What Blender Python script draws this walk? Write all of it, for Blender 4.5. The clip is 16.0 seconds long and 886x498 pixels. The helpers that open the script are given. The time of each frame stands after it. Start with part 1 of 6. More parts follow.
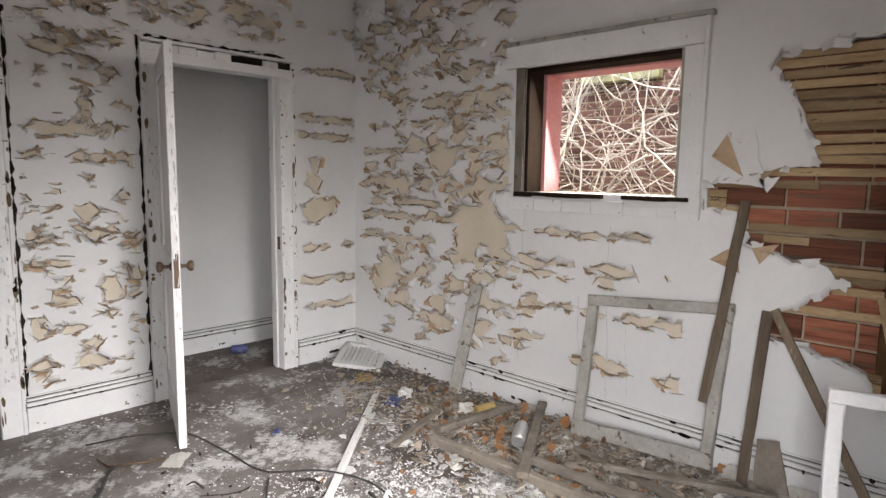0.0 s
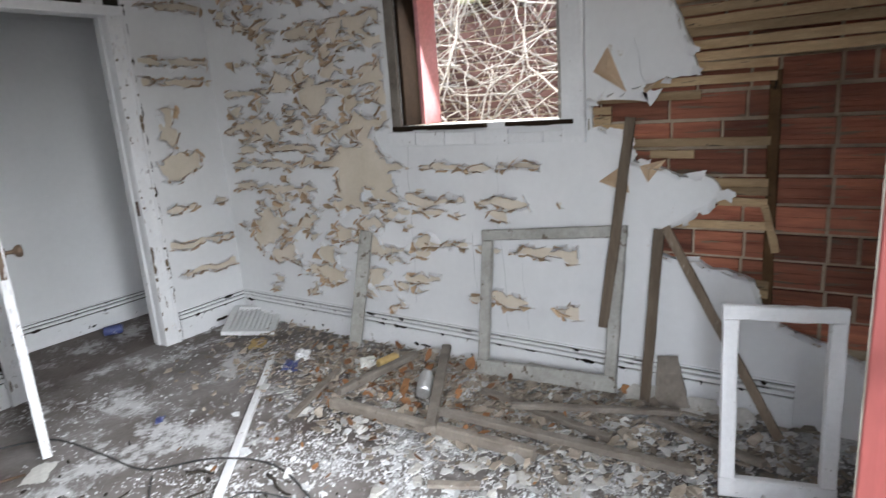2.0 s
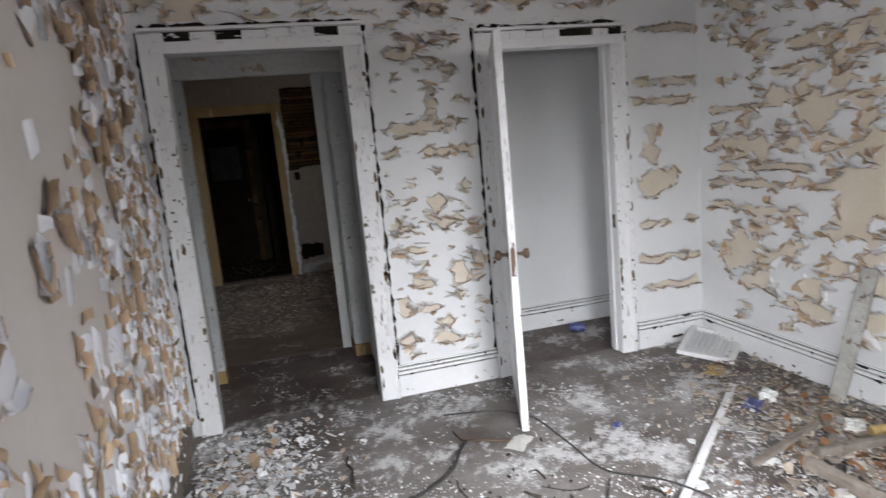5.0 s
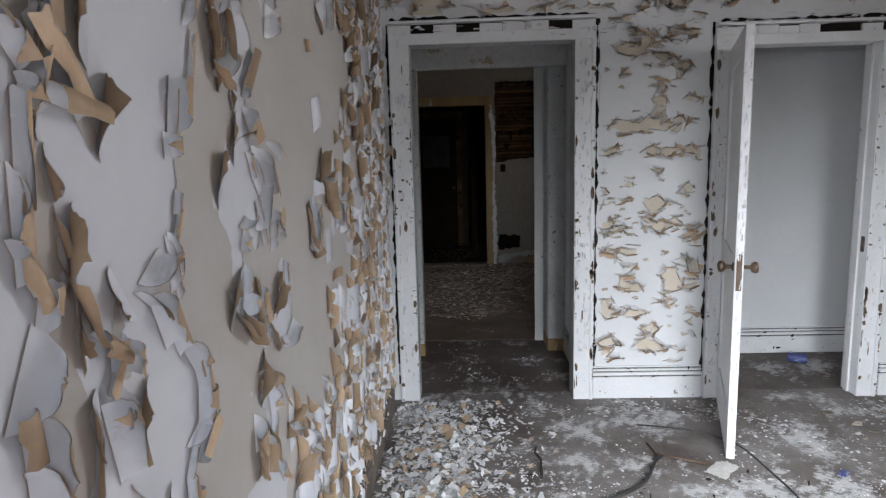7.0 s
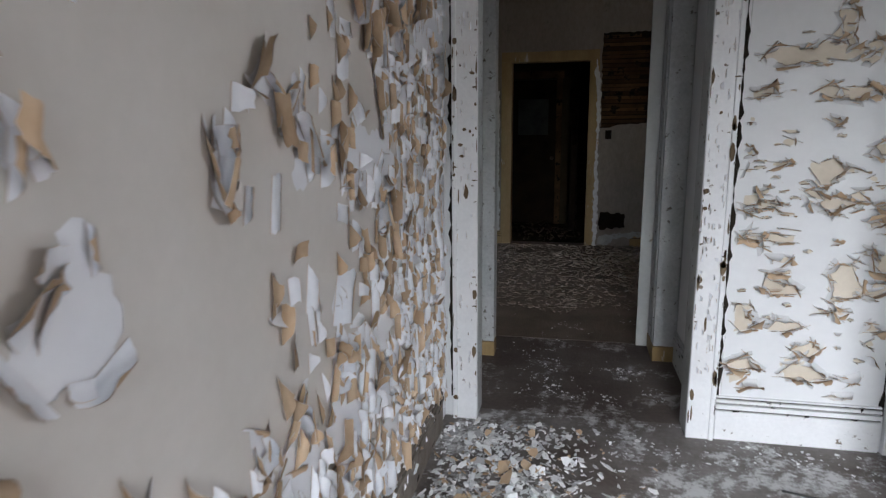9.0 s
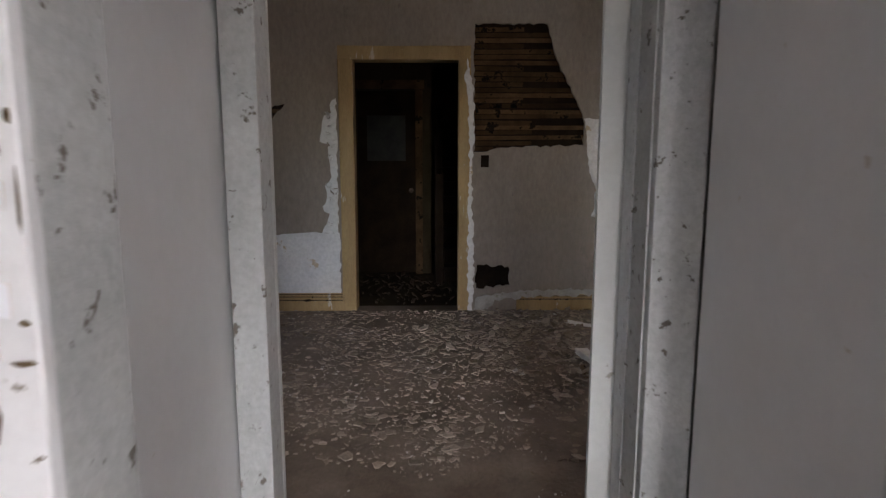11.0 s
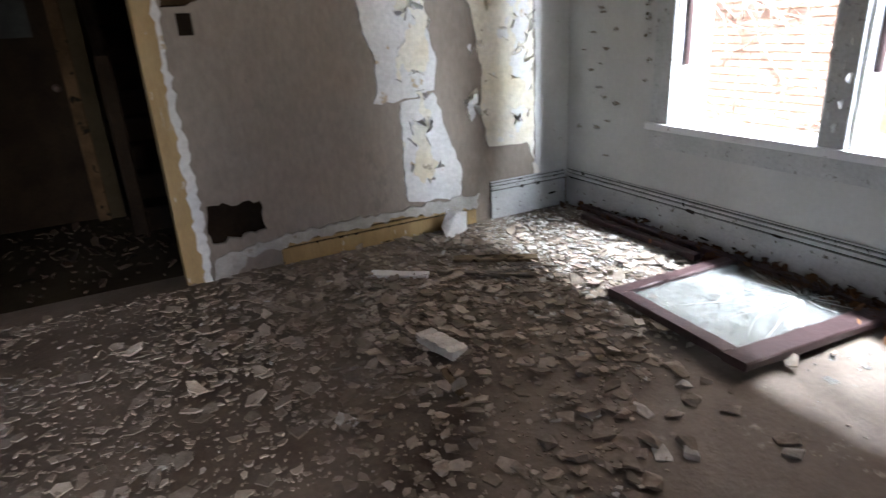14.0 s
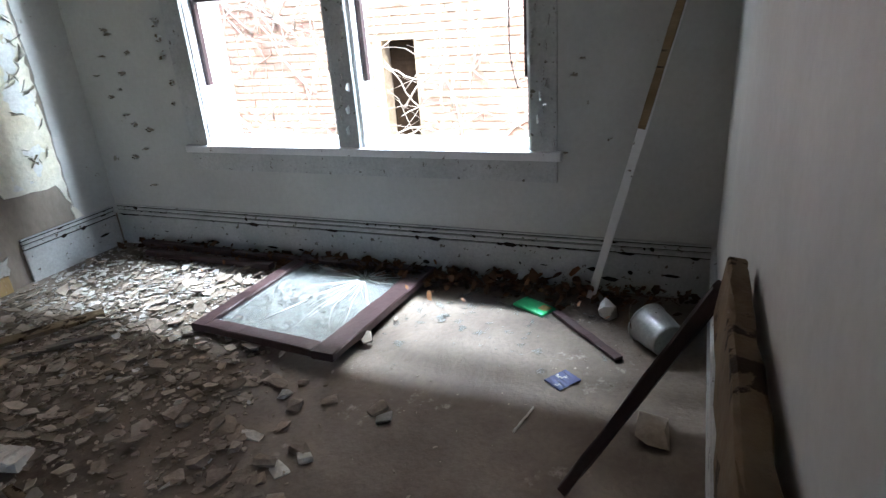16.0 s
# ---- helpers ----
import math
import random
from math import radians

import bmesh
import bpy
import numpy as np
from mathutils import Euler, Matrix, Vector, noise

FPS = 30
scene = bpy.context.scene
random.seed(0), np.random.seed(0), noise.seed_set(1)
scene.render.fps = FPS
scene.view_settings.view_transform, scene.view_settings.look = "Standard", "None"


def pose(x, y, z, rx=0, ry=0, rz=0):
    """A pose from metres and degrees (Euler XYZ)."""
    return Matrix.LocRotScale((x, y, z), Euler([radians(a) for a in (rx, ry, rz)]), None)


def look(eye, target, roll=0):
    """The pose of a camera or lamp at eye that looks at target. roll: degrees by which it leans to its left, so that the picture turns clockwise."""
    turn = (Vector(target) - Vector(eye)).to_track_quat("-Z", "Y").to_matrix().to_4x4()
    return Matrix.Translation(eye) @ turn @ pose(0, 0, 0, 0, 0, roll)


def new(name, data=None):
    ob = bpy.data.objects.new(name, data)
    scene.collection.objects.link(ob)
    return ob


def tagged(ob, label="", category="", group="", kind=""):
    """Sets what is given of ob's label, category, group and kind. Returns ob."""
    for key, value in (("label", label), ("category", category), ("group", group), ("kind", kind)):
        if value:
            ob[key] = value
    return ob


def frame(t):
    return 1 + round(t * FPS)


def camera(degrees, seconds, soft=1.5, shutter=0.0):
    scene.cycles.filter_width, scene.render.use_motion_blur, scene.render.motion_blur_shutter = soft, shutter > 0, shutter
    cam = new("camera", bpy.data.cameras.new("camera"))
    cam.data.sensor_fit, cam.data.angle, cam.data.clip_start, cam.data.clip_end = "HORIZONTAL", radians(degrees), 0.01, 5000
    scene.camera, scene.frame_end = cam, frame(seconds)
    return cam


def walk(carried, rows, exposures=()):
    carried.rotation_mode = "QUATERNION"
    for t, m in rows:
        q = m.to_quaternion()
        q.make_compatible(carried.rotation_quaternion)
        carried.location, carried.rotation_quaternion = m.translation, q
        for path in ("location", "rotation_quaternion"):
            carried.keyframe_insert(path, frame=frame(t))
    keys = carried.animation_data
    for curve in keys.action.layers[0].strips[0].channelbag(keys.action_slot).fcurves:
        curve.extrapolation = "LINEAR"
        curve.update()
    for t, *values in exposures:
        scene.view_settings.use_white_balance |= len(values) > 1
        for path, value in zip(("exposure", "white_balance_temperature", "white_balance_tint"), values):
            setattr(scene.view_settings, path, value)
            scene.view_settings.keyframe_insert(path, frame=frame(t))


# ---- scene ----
from mathutils.geometry import tessellate_polygon

cam = camera(71.8, 16.0, 1.3, 0.25)
PATH = [
    (0, (0.466, -0.547, 1.402), (1.9, 0.825, 1.158), 0.8),
    (0.5, (0.548, -0.519, 1.4), (2.031, 0.773, 1.037), -1.2),
    (1, (0.623, -0.526, 1.389), (2.256, 0.576, 1.044), -2.8),
    (1.5, (0.682, -0.483, 1.44), (2.42, 0.439, 1.082), -2.4),
    (2, (0.721, -0.46, 1.414), (2.317, 0.653, 0.95), -4.0),
    (2.5, (0.751, -0.457, 1.389), (2.127, 0.856, 0.77), -2.9),
    (3, (0.724, -0.436, 1.359), (1.986, 0.932, 0.628), -3.0),
    (3.5, (0.696, -0.401, 1.369), (1.847, 1.073, 0.66), -3.2),
    (4, (0.686, -0.394, 1.388), (1.731, 1.205, 0.795), -4.1),
    (4.5, (0.648, -0.375, 1.452), (1.503, 1.38, 1.019), -4.8),
    (5, (0.594, -0.346, 1.493), (1.109, 1.558, 1.163), -5.3),
    (5.2, (0.567, -0.333, 1.493), (0.955, 1.608, 1.206), -4.9),
    (7.5, (0.46, -0.366, 1.464), (0.236, 1.592, 1.125), -1.9),
    (8, (0.484, -0.225, 1.394), (0.107, 1.691, 0.959), -2.8),
    (8.5, (0.554, 0.13, 1.356), (0.309, 2.085, 1.014), -0.5),
    (9, (0.558, 0.52, 1.33), (0.154, 2.443, 0.955), -0.5),
    (9.5, (0.599, 0.964, 1.332), (0.222, 2.894, 0.97), -1.0),
    (10, (0.618, 1.475, 1.316), (0.394, 3.457, 1.179), -3.6),
    (10.2, (0.613, 1.698, 1.317), (0.48, 3.671, 1.019), -2.2),
    (12.3, (0.365, 3.839, 1.206), (0.474, 5.816, 0.929), -0.0),
    (12.5, (0.387, 3.95, 1.184), (0.49, 5.921, 0.861), -0.5),
    (13, (0.395, 4.244, 1.18), (0.78, 6.189, 0.92), -1.6),
    (13.5, (0.519, 4.446, 1.184), (1.094, 6.29, 0.666), -1.1),
    (14, (0.573, 4.552, 1.229), (1.428, 6.222, 0.536), -3.2),
    (14.5, (0.637, 4.55, 1.204), (1.836, 5.958, 0.442), -2.9),
    (15, (0.666, 4.509, 1.234), (2.121, 5.63, 0.444), -5.0),
    (15.2, (0.635, 4.527, 1.247), (2.178, 5.526, 0.459), -4.7),
    (16, (0.651, 4.495, 1.274), (2.352, 5.236, 0.527), -4.4),
]
EXPOSURES = [(0,2.35,6950,14),(2,2.3,6250,10),(3.5,2.2,6100,10),(5,2.55,6400,12),(7.5,2.4,6150,10),(9.8,2.65,6250,12),(12.3,4.5,7000,20),(13.2,4.25,6900,18),(14.2,3.95,6350,16),(15,3.8,6050,11),(16,3.75,6050,11)]
walk(cam, [(t, look(eye, target, roll)) for t, eye, target, roll in PATH], EXPOSURES)

# ---- light ----
world = bpy.data.worlds.new("world")
scene.world = world
world.use_nodes = True
wn = world.node_tree.nodes
sky = wn.new("ShaderNodeTexSky")
sky.sky_type, sky.sun_disc = "NISHITA", False
sky.sun_elevation, sky.sun_rotation = radians(58), radians(244)
world.node_tree.links.new(sky.outputs[0], wn["Background"].inputs[0])
wn["Background"].inputs[1].default_value = 0.09


def lamp(name, kind, m, energy, color=(1, 1, 1), size=(1, 1), spread=180):
    data = bpy.data.lights.new(name, kind)
    data.energy, data.color = energy, color
    if kind == "AREA":
        data.shape, data.size, data.size_y = "RECTANGLE", size[0], size[1]
        data.spread = radians(spread)
    else:
        data.angle = radians(24)
    ob = new(name, data)
    ob.matrix_world = m
    return ob


lamp("sun", "SUN", look((-4.5, -2.2, 8), (0, 0, 0)), 1.6, (1, 0.97, 0.93))
# Added fill through an assumed, unseen west opening; brightens the east wall.
lamp("daylight_west_window", "AREA", look((-0.06, -0.82, 1.4), (2.0, 0.9, 0.0)), 5.5, (0.96, 0.98, 1.0), (0.85, 1.35), 85)
lamp("daylight_entrance", "AREA", look((1.28, -1.47, 1.5), (1.5, 0.9, 0.0)), 8.0, (0.96, 0.98, 1.0), (0.9, 1.2), 72)
lamp("daylight_side_window", "AREA", look((3.525, 1.15, 1.66), (0.6, 1.6, 0.2)), 3.2, (0.98, 0.98, 1.0), (0.8, 0.62), 140)
lamp("daylight_over_roof", "AREA", look((5.9, 5.7, 6.85), (3.0, 6.0, 0.3)), 330, (0.82, 0.92, 1.0), (8.0, 0.7), 120)
# Hidden lamp in mid-alley, added to throw the bright strip beside the corner.
lamp("daylight_alley_mouth", "AREA", look((4.05, 4.1, 2.3), (2.95, 7.8, 1.2)), 8, (0.78, 0.90, 1.0), (0.4, 3.2), 70)
# Added fill from behind, no window seen there; lifts the back room's left floor.
lamp("daylight_rear_window", "AREA", look((-0.75, 4.15, 1.5), (-0.5, 5.5, 0.0)), 0.25, (0.95, 0.97, 1.0), (0.9, 1.2), 75)

# ---- materials ----


def mat(name, a, b, scale=6.0, rough=0.8, bump=0.25, fine=60.0, wear=None, amount=0.0, wscale=14.0, metal=0.0, stretch=(1, 1, 1), vary=0.0, grain=0.3, spec=0.5):
    """Two tones mixed by a large noise, grained by a fine one, with worn spots of a third colour and a little relief."""
    m = bpy.data.materials.new(name)
    m.use_nodes = True
    n, link = m.node_tree.nodes, m.node_tree.links.new
    bsdf = n["Principled BSDF"]
    tc, mp = n.new("ShaderNodeTexCoord"), n.new("ShaderNodeMapping")
    mp.inputs["Scale"].default_value = stretch
    link(tc.outputs["Object"], mp.inputs[0])

    def nz(s, d=6.0, r=0.6):
        t = n.new("ShaderNodeTexNoise")
        t.inputs["Scale"].default_value, t.inputs["Detail"].default_value, t.inputs["Roughness"].default_value = s, d, r
        link(mp.outputs[0], t.inputs["Vector"])
        return t

    def mix(f, x, y, kind="MIX"):
        k = n.new("ShaderNodeMix")
        k.data_type, k.blend_type = "RGBA", kind
        for s, v in ((k.inputs[0], f), (k.inputs[6], x), (k.inputs[7], y)):
            if isinstance(v, (tuple, float, int)):
                s.default_value = v if not isinstance(v, tuple) else (*v, 1)
            else:
                link(v, s)
        return k.outputs[2]

    def step(v, lo, hi):
        k = n.new("ShaderNodeMapRange")
        k.inputs["From Min"].default_value, k.inputs["From Max"].default_value = lo, hi
        link(v, k.inputs["Value"])
        return k.outputs[0]

    big, small = nz(scale), nz(fine, 4.0)
    col = mix(step(big.outputs["Fac"], 0.35, 0.65), a, b)
    col = mix(grain, col, mix(step(small.outputs["Fac"], 0.3, 0.7), (0.55, 0.55, 0.55), (1.25, 1.25, 1.25)), "MULTIPLY")
    if wear:
        spot = nz(wscale, 8.0, 0.65)
        edge = 0.72 - amount * 0.4
        col = mix(step(spot.outputs["Fac"], edge, edge + 0.03), col, wear)
    if vary:
        inf = n.new("ShaderNodeObjectInfo")
        hsv = n.new("ShaderNodeHueSaturation")
        k = n.new("ShaderNodeMapRange")
        k.inputs["To Min"].default_value, k.inputs["To Max"].default_value = 1 - vary, 1 + vary
        link(inf.outputs["Random"], k.inputs["Value"])
        link(k.outputs[0], hsv.inputs["Value"])
        link(col, hsv.inputs["Color"])
        col = hsv.outputs[0]
    link(col, bsdf.inputs["Base Color"])
    bsdf.inputs["Roughness"].default_value, bsdf.inputs["Metallic"].default_value = rough, metal
    bsdf.inputs["Specular IOR Level"].default_value = spec
    bp = n.new("ShaderNodeBump")
    bp.inputs["Strength"].default_value, bp.inputs["Distance"].default_value = bump, 0.01
    hgt = n.new("ShaderNodeMath")
    hgt.operation = "ADD"
    link(big.outputs["Fac"], hgt.inputs[0])
    link(small.outputs["Fac"], hgt.inputs[1])
    link(hgt.outputs[0], bp.inputs["Height"])
    link(bp.outputs[0], bsdf.inputs["Normal"])
    return m


def island(m, vary=0.25):
    """Lets joined pieces differ in tone, piece by piece."""
    n, link = m.node_tree.nodes, m.node_tree.links.new
    sock = n["Principled BSDF"].inputs["Base Color"]
    src = sock.links[0].from_socket
    geo, hsv, k = n.new("ShaderNodeNewGeometry"), n.new("ShaderNodeHueSaturation"), n.new("ShaderNodeMapRange")
    k.inputs["To Min"].default_value, k.inputs["To Max"].default_value = 1 - vary, 1 + vary
    link(geo.outputs["Random Per Island"], k.inputs["Value"])
    link(k.outputs[0], hsv.inputs["Value"])
    link(src, hsv.inputs["Color"])
    link(hsv.outputs[0], sock)
    return m


def clear(name, tint=(1, 1, 1), rough=0.02, dirt=0.0):
    m = bpy.data.materials.new(name)
    m.use_nodes = True
    n, link = m.node_tree.nodes, m.node_tree.links.new
    b = n["Principled BSDF"]
    b.inputs["Base Color"].default_value, b.inputs["Roughness"].default_value = (*tint, 1), rough
    b.inputs["Transmission Weight"].default_value, b.inputs["IOR"].default_value = 1.0, 1.45
    if dirt:
        t = n.new("ShaderNodeTexNoise")
        t.inputs["Scale"].default_value, t.inputs["Detail"].default_value, t.inputs["Roughness"].default_value = 26, 9, 0.7
        k = n.new("ShaderNodeMapRange")
        k.inputs["From Min"].default_value, k.inputs["From Max"].default_value, k.inputs["To Min"].default_value, k.inputs["To Max"].default_value = 0.4, 0.75, 1.0, 1.0 - dirt
        link(t.outputs["Fac"], k.inputs["Value"])
        link(k.outputs[0], b.inputs["Transmission Weight"])
    return m


def dusty_floor(name, dark, mid, powder, thin, rough):
    """Trodden boards under grey dirt, with crushed paint lying on them in ragged drifts."""
    m = mat(name, dark, mid, 2.2, rough, 0.35, 45, None, spec=0.3, grain=0.35)
    n, link = m.node_tree.nodes, m.node_tree.links.new
    sock = n["Principled BSDF"].inputs["Base Color"]
    src = sock.links[0].from_socket
    tc = n.new("ShaderNodeTexCoord")

    def nz(scale, detail, r):
        t = n.new("ShaderNodeTexNoise")
        t.inputs["Scale"].default_value, t.inputs["Detail"].default_value, t.inputs["Roughness"].default_value = scale, detail, r
        link(tc.outputs["Object"], t.inputs["Vector"])
        return t.outputs["Fac"]

    def op(kind, x, y):
        k = n.new("ShaderNodeMath")
        k.operation = kind
        for q, v in zip(k.inputs, (x, y)):
            if isinstance(v, float):
                q.default_value = v
            else:
                link(v, q)
        return k.outputs[0]

    drift = op("ADD", op("MULTIPLY", nz(2.6, 5, 0.6), 0.55), op("MULTIPLY", nz(21.0, 9, 0.75), 0.45))
    k = n.new("ShaderNodeMapRange")
    k.inputs["From Min"].default_value, k.inputs["From Max"].default_value = 0.515 + thin, 0.575 + thin
    k.inputs["To Max"].default_value = 0.85
    link(drift, k.inputs["Value"])
    mx = n.new("ShaderNodeMix")
    mx.data_type = "RGBA"
    link(k.outputs[0], mx.inputs[0])
    link(src, mx.inputs[6])
    mx.inputs[7].default_value = (*powder, 1)
    link(mx.outputs[2], sock)
    return m


WHITE = mat("white_wall_paint", (0.68, 0.68, 0.68), (0.74, 0.74, 0.74), 1.3, 0.5, 0.06, 25, (0.56, 0.52, 0.46), 0.10, 9, grain=0.06)
CREAM = mat("cream_undercoat", (0.60, 0.53, 0.42), (0.68, 0.61, 0.51), 4, 0.85, 0.1, 50, grain=0.10)
TAN = island(mat("tan_flake_back", (0.42, 0.295, 0.185), (0.55, 0.41, 0.28), 9, 0.9, 0.15, 70, grain=0.12), 0.22)
FLAKE = island(mat("lavender_white_flake", (0.66, 0.67, 0.70), (0.74, 0.74, 0.76), 5, 0.5, 0.05, 40, grain=0.08), 0.10)
LAVENDER = mat("lavender_white_paint", (0.66, 0.665, 0.69), (0.73, 0.73, 0.75), 1.6, 0.5, 0.12, 18, None, grain=0.05)
PRIMER = mat("grey_primer_wall", (0.49, 0.46, 0.42), (0.56, 0.53, 0.495), 1.3, 0.5, 0.05, 30, (0.40, 0.37, 0.34), 0.06, 5, grain=0.06)
TRIM = mat("chipped_white_trim", (0.72, 0.72, 0.72), (0.78, 0.78, 0.78), 5, 0.45, 0.15, 60, (0.20, 0.165, 0.13), 0.17, 24, grain=0.1)
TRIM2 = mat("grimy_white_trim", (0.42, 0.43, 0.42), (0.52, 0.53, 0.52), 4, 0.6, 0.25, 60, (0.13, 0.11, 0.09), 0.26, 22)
PLASTER = mat("grey_brown_coat_plaster", (0.235, 0.20, 0.165), (0.30, 0.262, 0.22), 1.1, 0.9, 0.12, 40, (0.22, 0.19, 0.16), 0.15, 4, stretch=(1, 1, 0.45), spec=0.12)
SKIM = mat("flaking_white_skim_coat", (0.58, 0.58, 0.57), (0.68, 0.67, 0.64), 3, 0.75, 0.3, 40, (0.45, 0.36, 0.25), 0.26, 7)
STAINED = mat("stained_cream_skim_coat", (0.60, 0.53, 0.38), (0.72, 0.70, 0.62), 2.5, 0.8, 0.45, 30, (0.30, 0.26, 0.19), 0.2, 8)
WALL2 = mat("faded_grey_wall_paint", (0.46, 0.465, 0.445), (0.55, 0.555, 0.53), 1.8, 0.6, 0.1, 40, (0.27, 0.25, 0.21), 0.14, 8, grain=0.12)
OCHRE = mat("ochre_painted_wood", (0.29, 0.19, 0.075), (0.38, 0.265, 0.12), 3, 0.6, 0.25, 50, (0.50, 0.45, 0.37), 0.26, 9, stretch=(2, 2, 0.5))
GREYWOOD = mat("weathered_grey_wood", (0.15, 0.125, 0.10), (0.235, 0.205, 0.172), 7, 0.85, 0.4, 60, (0.10, 0.08, 0.06), 0.2, 12, stretch=(1, 1, 1), vary=0.2)
SASHWOOD = mat("peeling_grey_sash_paint", (0.29, 0.28, 0.25), (0.43, 0.42, 0.385), 6, 0.75, 0.4, 60, (0.13, 0.105, 0.08), 0.32, 18)
LATH = mat("old_pine_lath", (0.32, 0.21, 0.11), (0.48, 0.35, 0.205), 5, 0.85, 0.35, 60, (0.11, 0.08, 0.05), 0.25, 10, stretch=(3, 0.5, 3), vary=0.35)
DARKLATH = mat("dark_brown_lath", (0.042, 0.024, 0.012), (0.10, 0.058, 0.028), 5, 0.9, 0.35, 60, (0.012, 0.009, 0.006), 0.35, 10, vary=0.5, spec=0.12)
BRICK = mat("red_tile_brick", (0.20, 0.068, 0.042), (0.38, 0.14, 0.08), 6, 0.9, 0.5, 45, (0.17, 0.125, 0.085), 0.34, 9, stretch=(1, 0.4, 5), vary=0.5)
MORTAR = mat("old_mortar", (0.40, 0.32, 0.22), (0.52, 0.44, 0.33), 12, 0.95, 0.7, 50)
RED = mat("faded_red_door_paint", (0.19, 0.040, 0.034), (0.25, 0.064, 0.055), 4, 0.55, 0.10, 50, (0.42, 0.25, 0.22), 0.12, 14, stretch=(1.5, 1.5, 0.35), grain=0.2)
PINK = mat("pink_frame_paint", (0.55, 0.22, 0.22), (0.62, 0.30, 0.30), 5, 0.7, 0.2, 50)
IRON = mat("rusty_brown_iron", (0.10, 0.065, 0.045), (0.16, 0.11, 0.075), 12, 0.5, 0.3, 80, metal=0.6)
KNOBGREY = mat("tarnished_grey_metal", (0.06, 0.05, 0.042), (0.11, 0.092, 0.078), 14, 0.55, 0.2, 80, metal=0.3)
FLOOR1 = dusty_floor("dusty_grey_floor", (0.11, 0.09, 0.078), (0.25, 0.232, 0.22), (0.60, 0.60, 0.60), 0.0, 0.75)
FLOOR2 = dusty_floor("dirty_brown_floor", (0.10, 0.074, 0.055), (0.21, 0.168, 0.132), (0.36, 0.32, 0.28), 0.08, 0.5)
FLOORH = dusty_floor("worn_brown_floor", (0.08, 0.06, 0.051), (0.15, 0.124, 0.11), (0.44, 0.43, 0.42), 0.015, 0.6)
CEIL = mat("old_ceiling_plaster", (0.52, 0.51, 0.49), (0.60, 0.59, 0.57), 2, 0.9, 0.2, 30)
# Brown with the unlit hall's shade already in it.
DUSKY = mat("shade_darkened_brown", (0.03, 0.022, 0.012), (0.055, 0.041, 0.023), 1.5, 0.9, 0.3, 30, (0.02, 0.015, 0.01), 0.3, 5, spec=0.12)
WEATHERLATH = mat("weathered_brown_lath", (0.13, 0.095, 0.065), (0.215, 0.165, 0.12), 5, 0.9, 0.4, 60, (0.30, 0.26, 0.21), 0.2, 12, stretch=(3, 3, 0.5), vary=0.3)
# Dark wood; also carries the shade of hall, lath cavity and sill gap.
DARKWOOD = mat("dark_wood_and_shade", (0.016, 0.011, 0.008), (0.03, 0.02, 0.013), 4, 0.9, 0.3, 50, spec=0.04)
CHIP = island(mat("white_paint_chip", (0.62, 0.62, 0.62), (0.72, 0.72, 0.72), 8, 0.8, 0.2, 60), 0.3)
CHIP2 = island(mat("dirty_plaster_chip", (0.23, 0.19, 0.15), (0.37, 0.32, 0.265), 8, 0.9, 0.4, 60, spec=0.12), 0.4)
CHIP3 = island(mat("greyish_plaster_chip", (0.40, 0.39, 0.37), (0.56, 0.55, 0.53), 8, 0.9, 0.3, 60), 0.35)
CHUNK = mat("broken_plaster_chunk", (0.42, 0.40, 0.36), (0.56, 0.54, 0.50), 10, 0.9, 0.5, 60, (0.30, 0.26, 0.21), 0.25, 12, vary=0.2)
CHUNK2 = mat("dusty_plaster_chunk", (0.22, 0.175, 0.135), (0.33, 0.28, 0.23), 10, 0.9, 0.5, 60, vary=0.3)
LEAF = island(mat("dry_orange_leaf", (0.15, 0.065, 0.026), (0.26, 0.125, 0.05), 9, 0.8, 0.3, 60), 0.5)
BROWNLEAF = island(mat("dark_leaf_litter", (0.05, 0.028, 0.015), (0.12, 0.065, 0.03), 9, 0.85, 0.3, 60, spec=0.12), 0.5)
CHAR = island(mat("black_bark_scrap", (0.03, 0.026, 0.022), (0.07, 0.06, 0.05), 9, 0.85, 0.4, 60, spec=0.12), 0.4)
RUBBER = mat("black_cable_rubber", (0.022, 0.022, 0.022), (0.05, 0.048, 0.045), 10, 0.55, 0.1, 60)
MAROON = mat("maroon_painted_sash", (0.04, 0.022, 0.022), (0.066, 0.037, 0.037), 4, 0.4, 0.15, 50, (0.20, 0.16, 0.15), 0.12, 9, spec=0.3)
MOLDY = mat("rotten_brown_wood", (0.12, 0.085, 0.05), (0.19, 0.145, 0.095), 6, 0.85, 0.6, 40, (0.028, 0.018, 0.01), 0.4, 10, spec=0.12)
STEEL = mat("galvanised_steel", (0.38, 0.39, 0.38), (0.50, 0.51, 0.50), 9, 0.4, 0.15, 60, (0.18, 0.16, 0.13), 0.2, 12, metal=0.7)
ALU = mat("dull_aluminium_can", (0.60, 0.60, 0.60), (0.70, 0.70, 0.69), 9, 0.35, 0.1, 60, metal=0.8)
GREEN = mat("bright_green_plastic", (0.03, 0.50, 0.17), (0.05, 0.58, 0.22), 6, 0.35, 0.05, 60)
BLUE = mat("blue_packaging", (0.035, 0.045, 0.15), (0.07, 0.09, 0.24), 20, 0.45, 0.1, 60, (0.6, 0.6, 0.62), 0.3, 25)
AMBER = mat("yellow_cardboard", (0.40, 0.27, 0.10), (0.50, 0.36, 0.16), 8, 0.85, 0.2, 60)
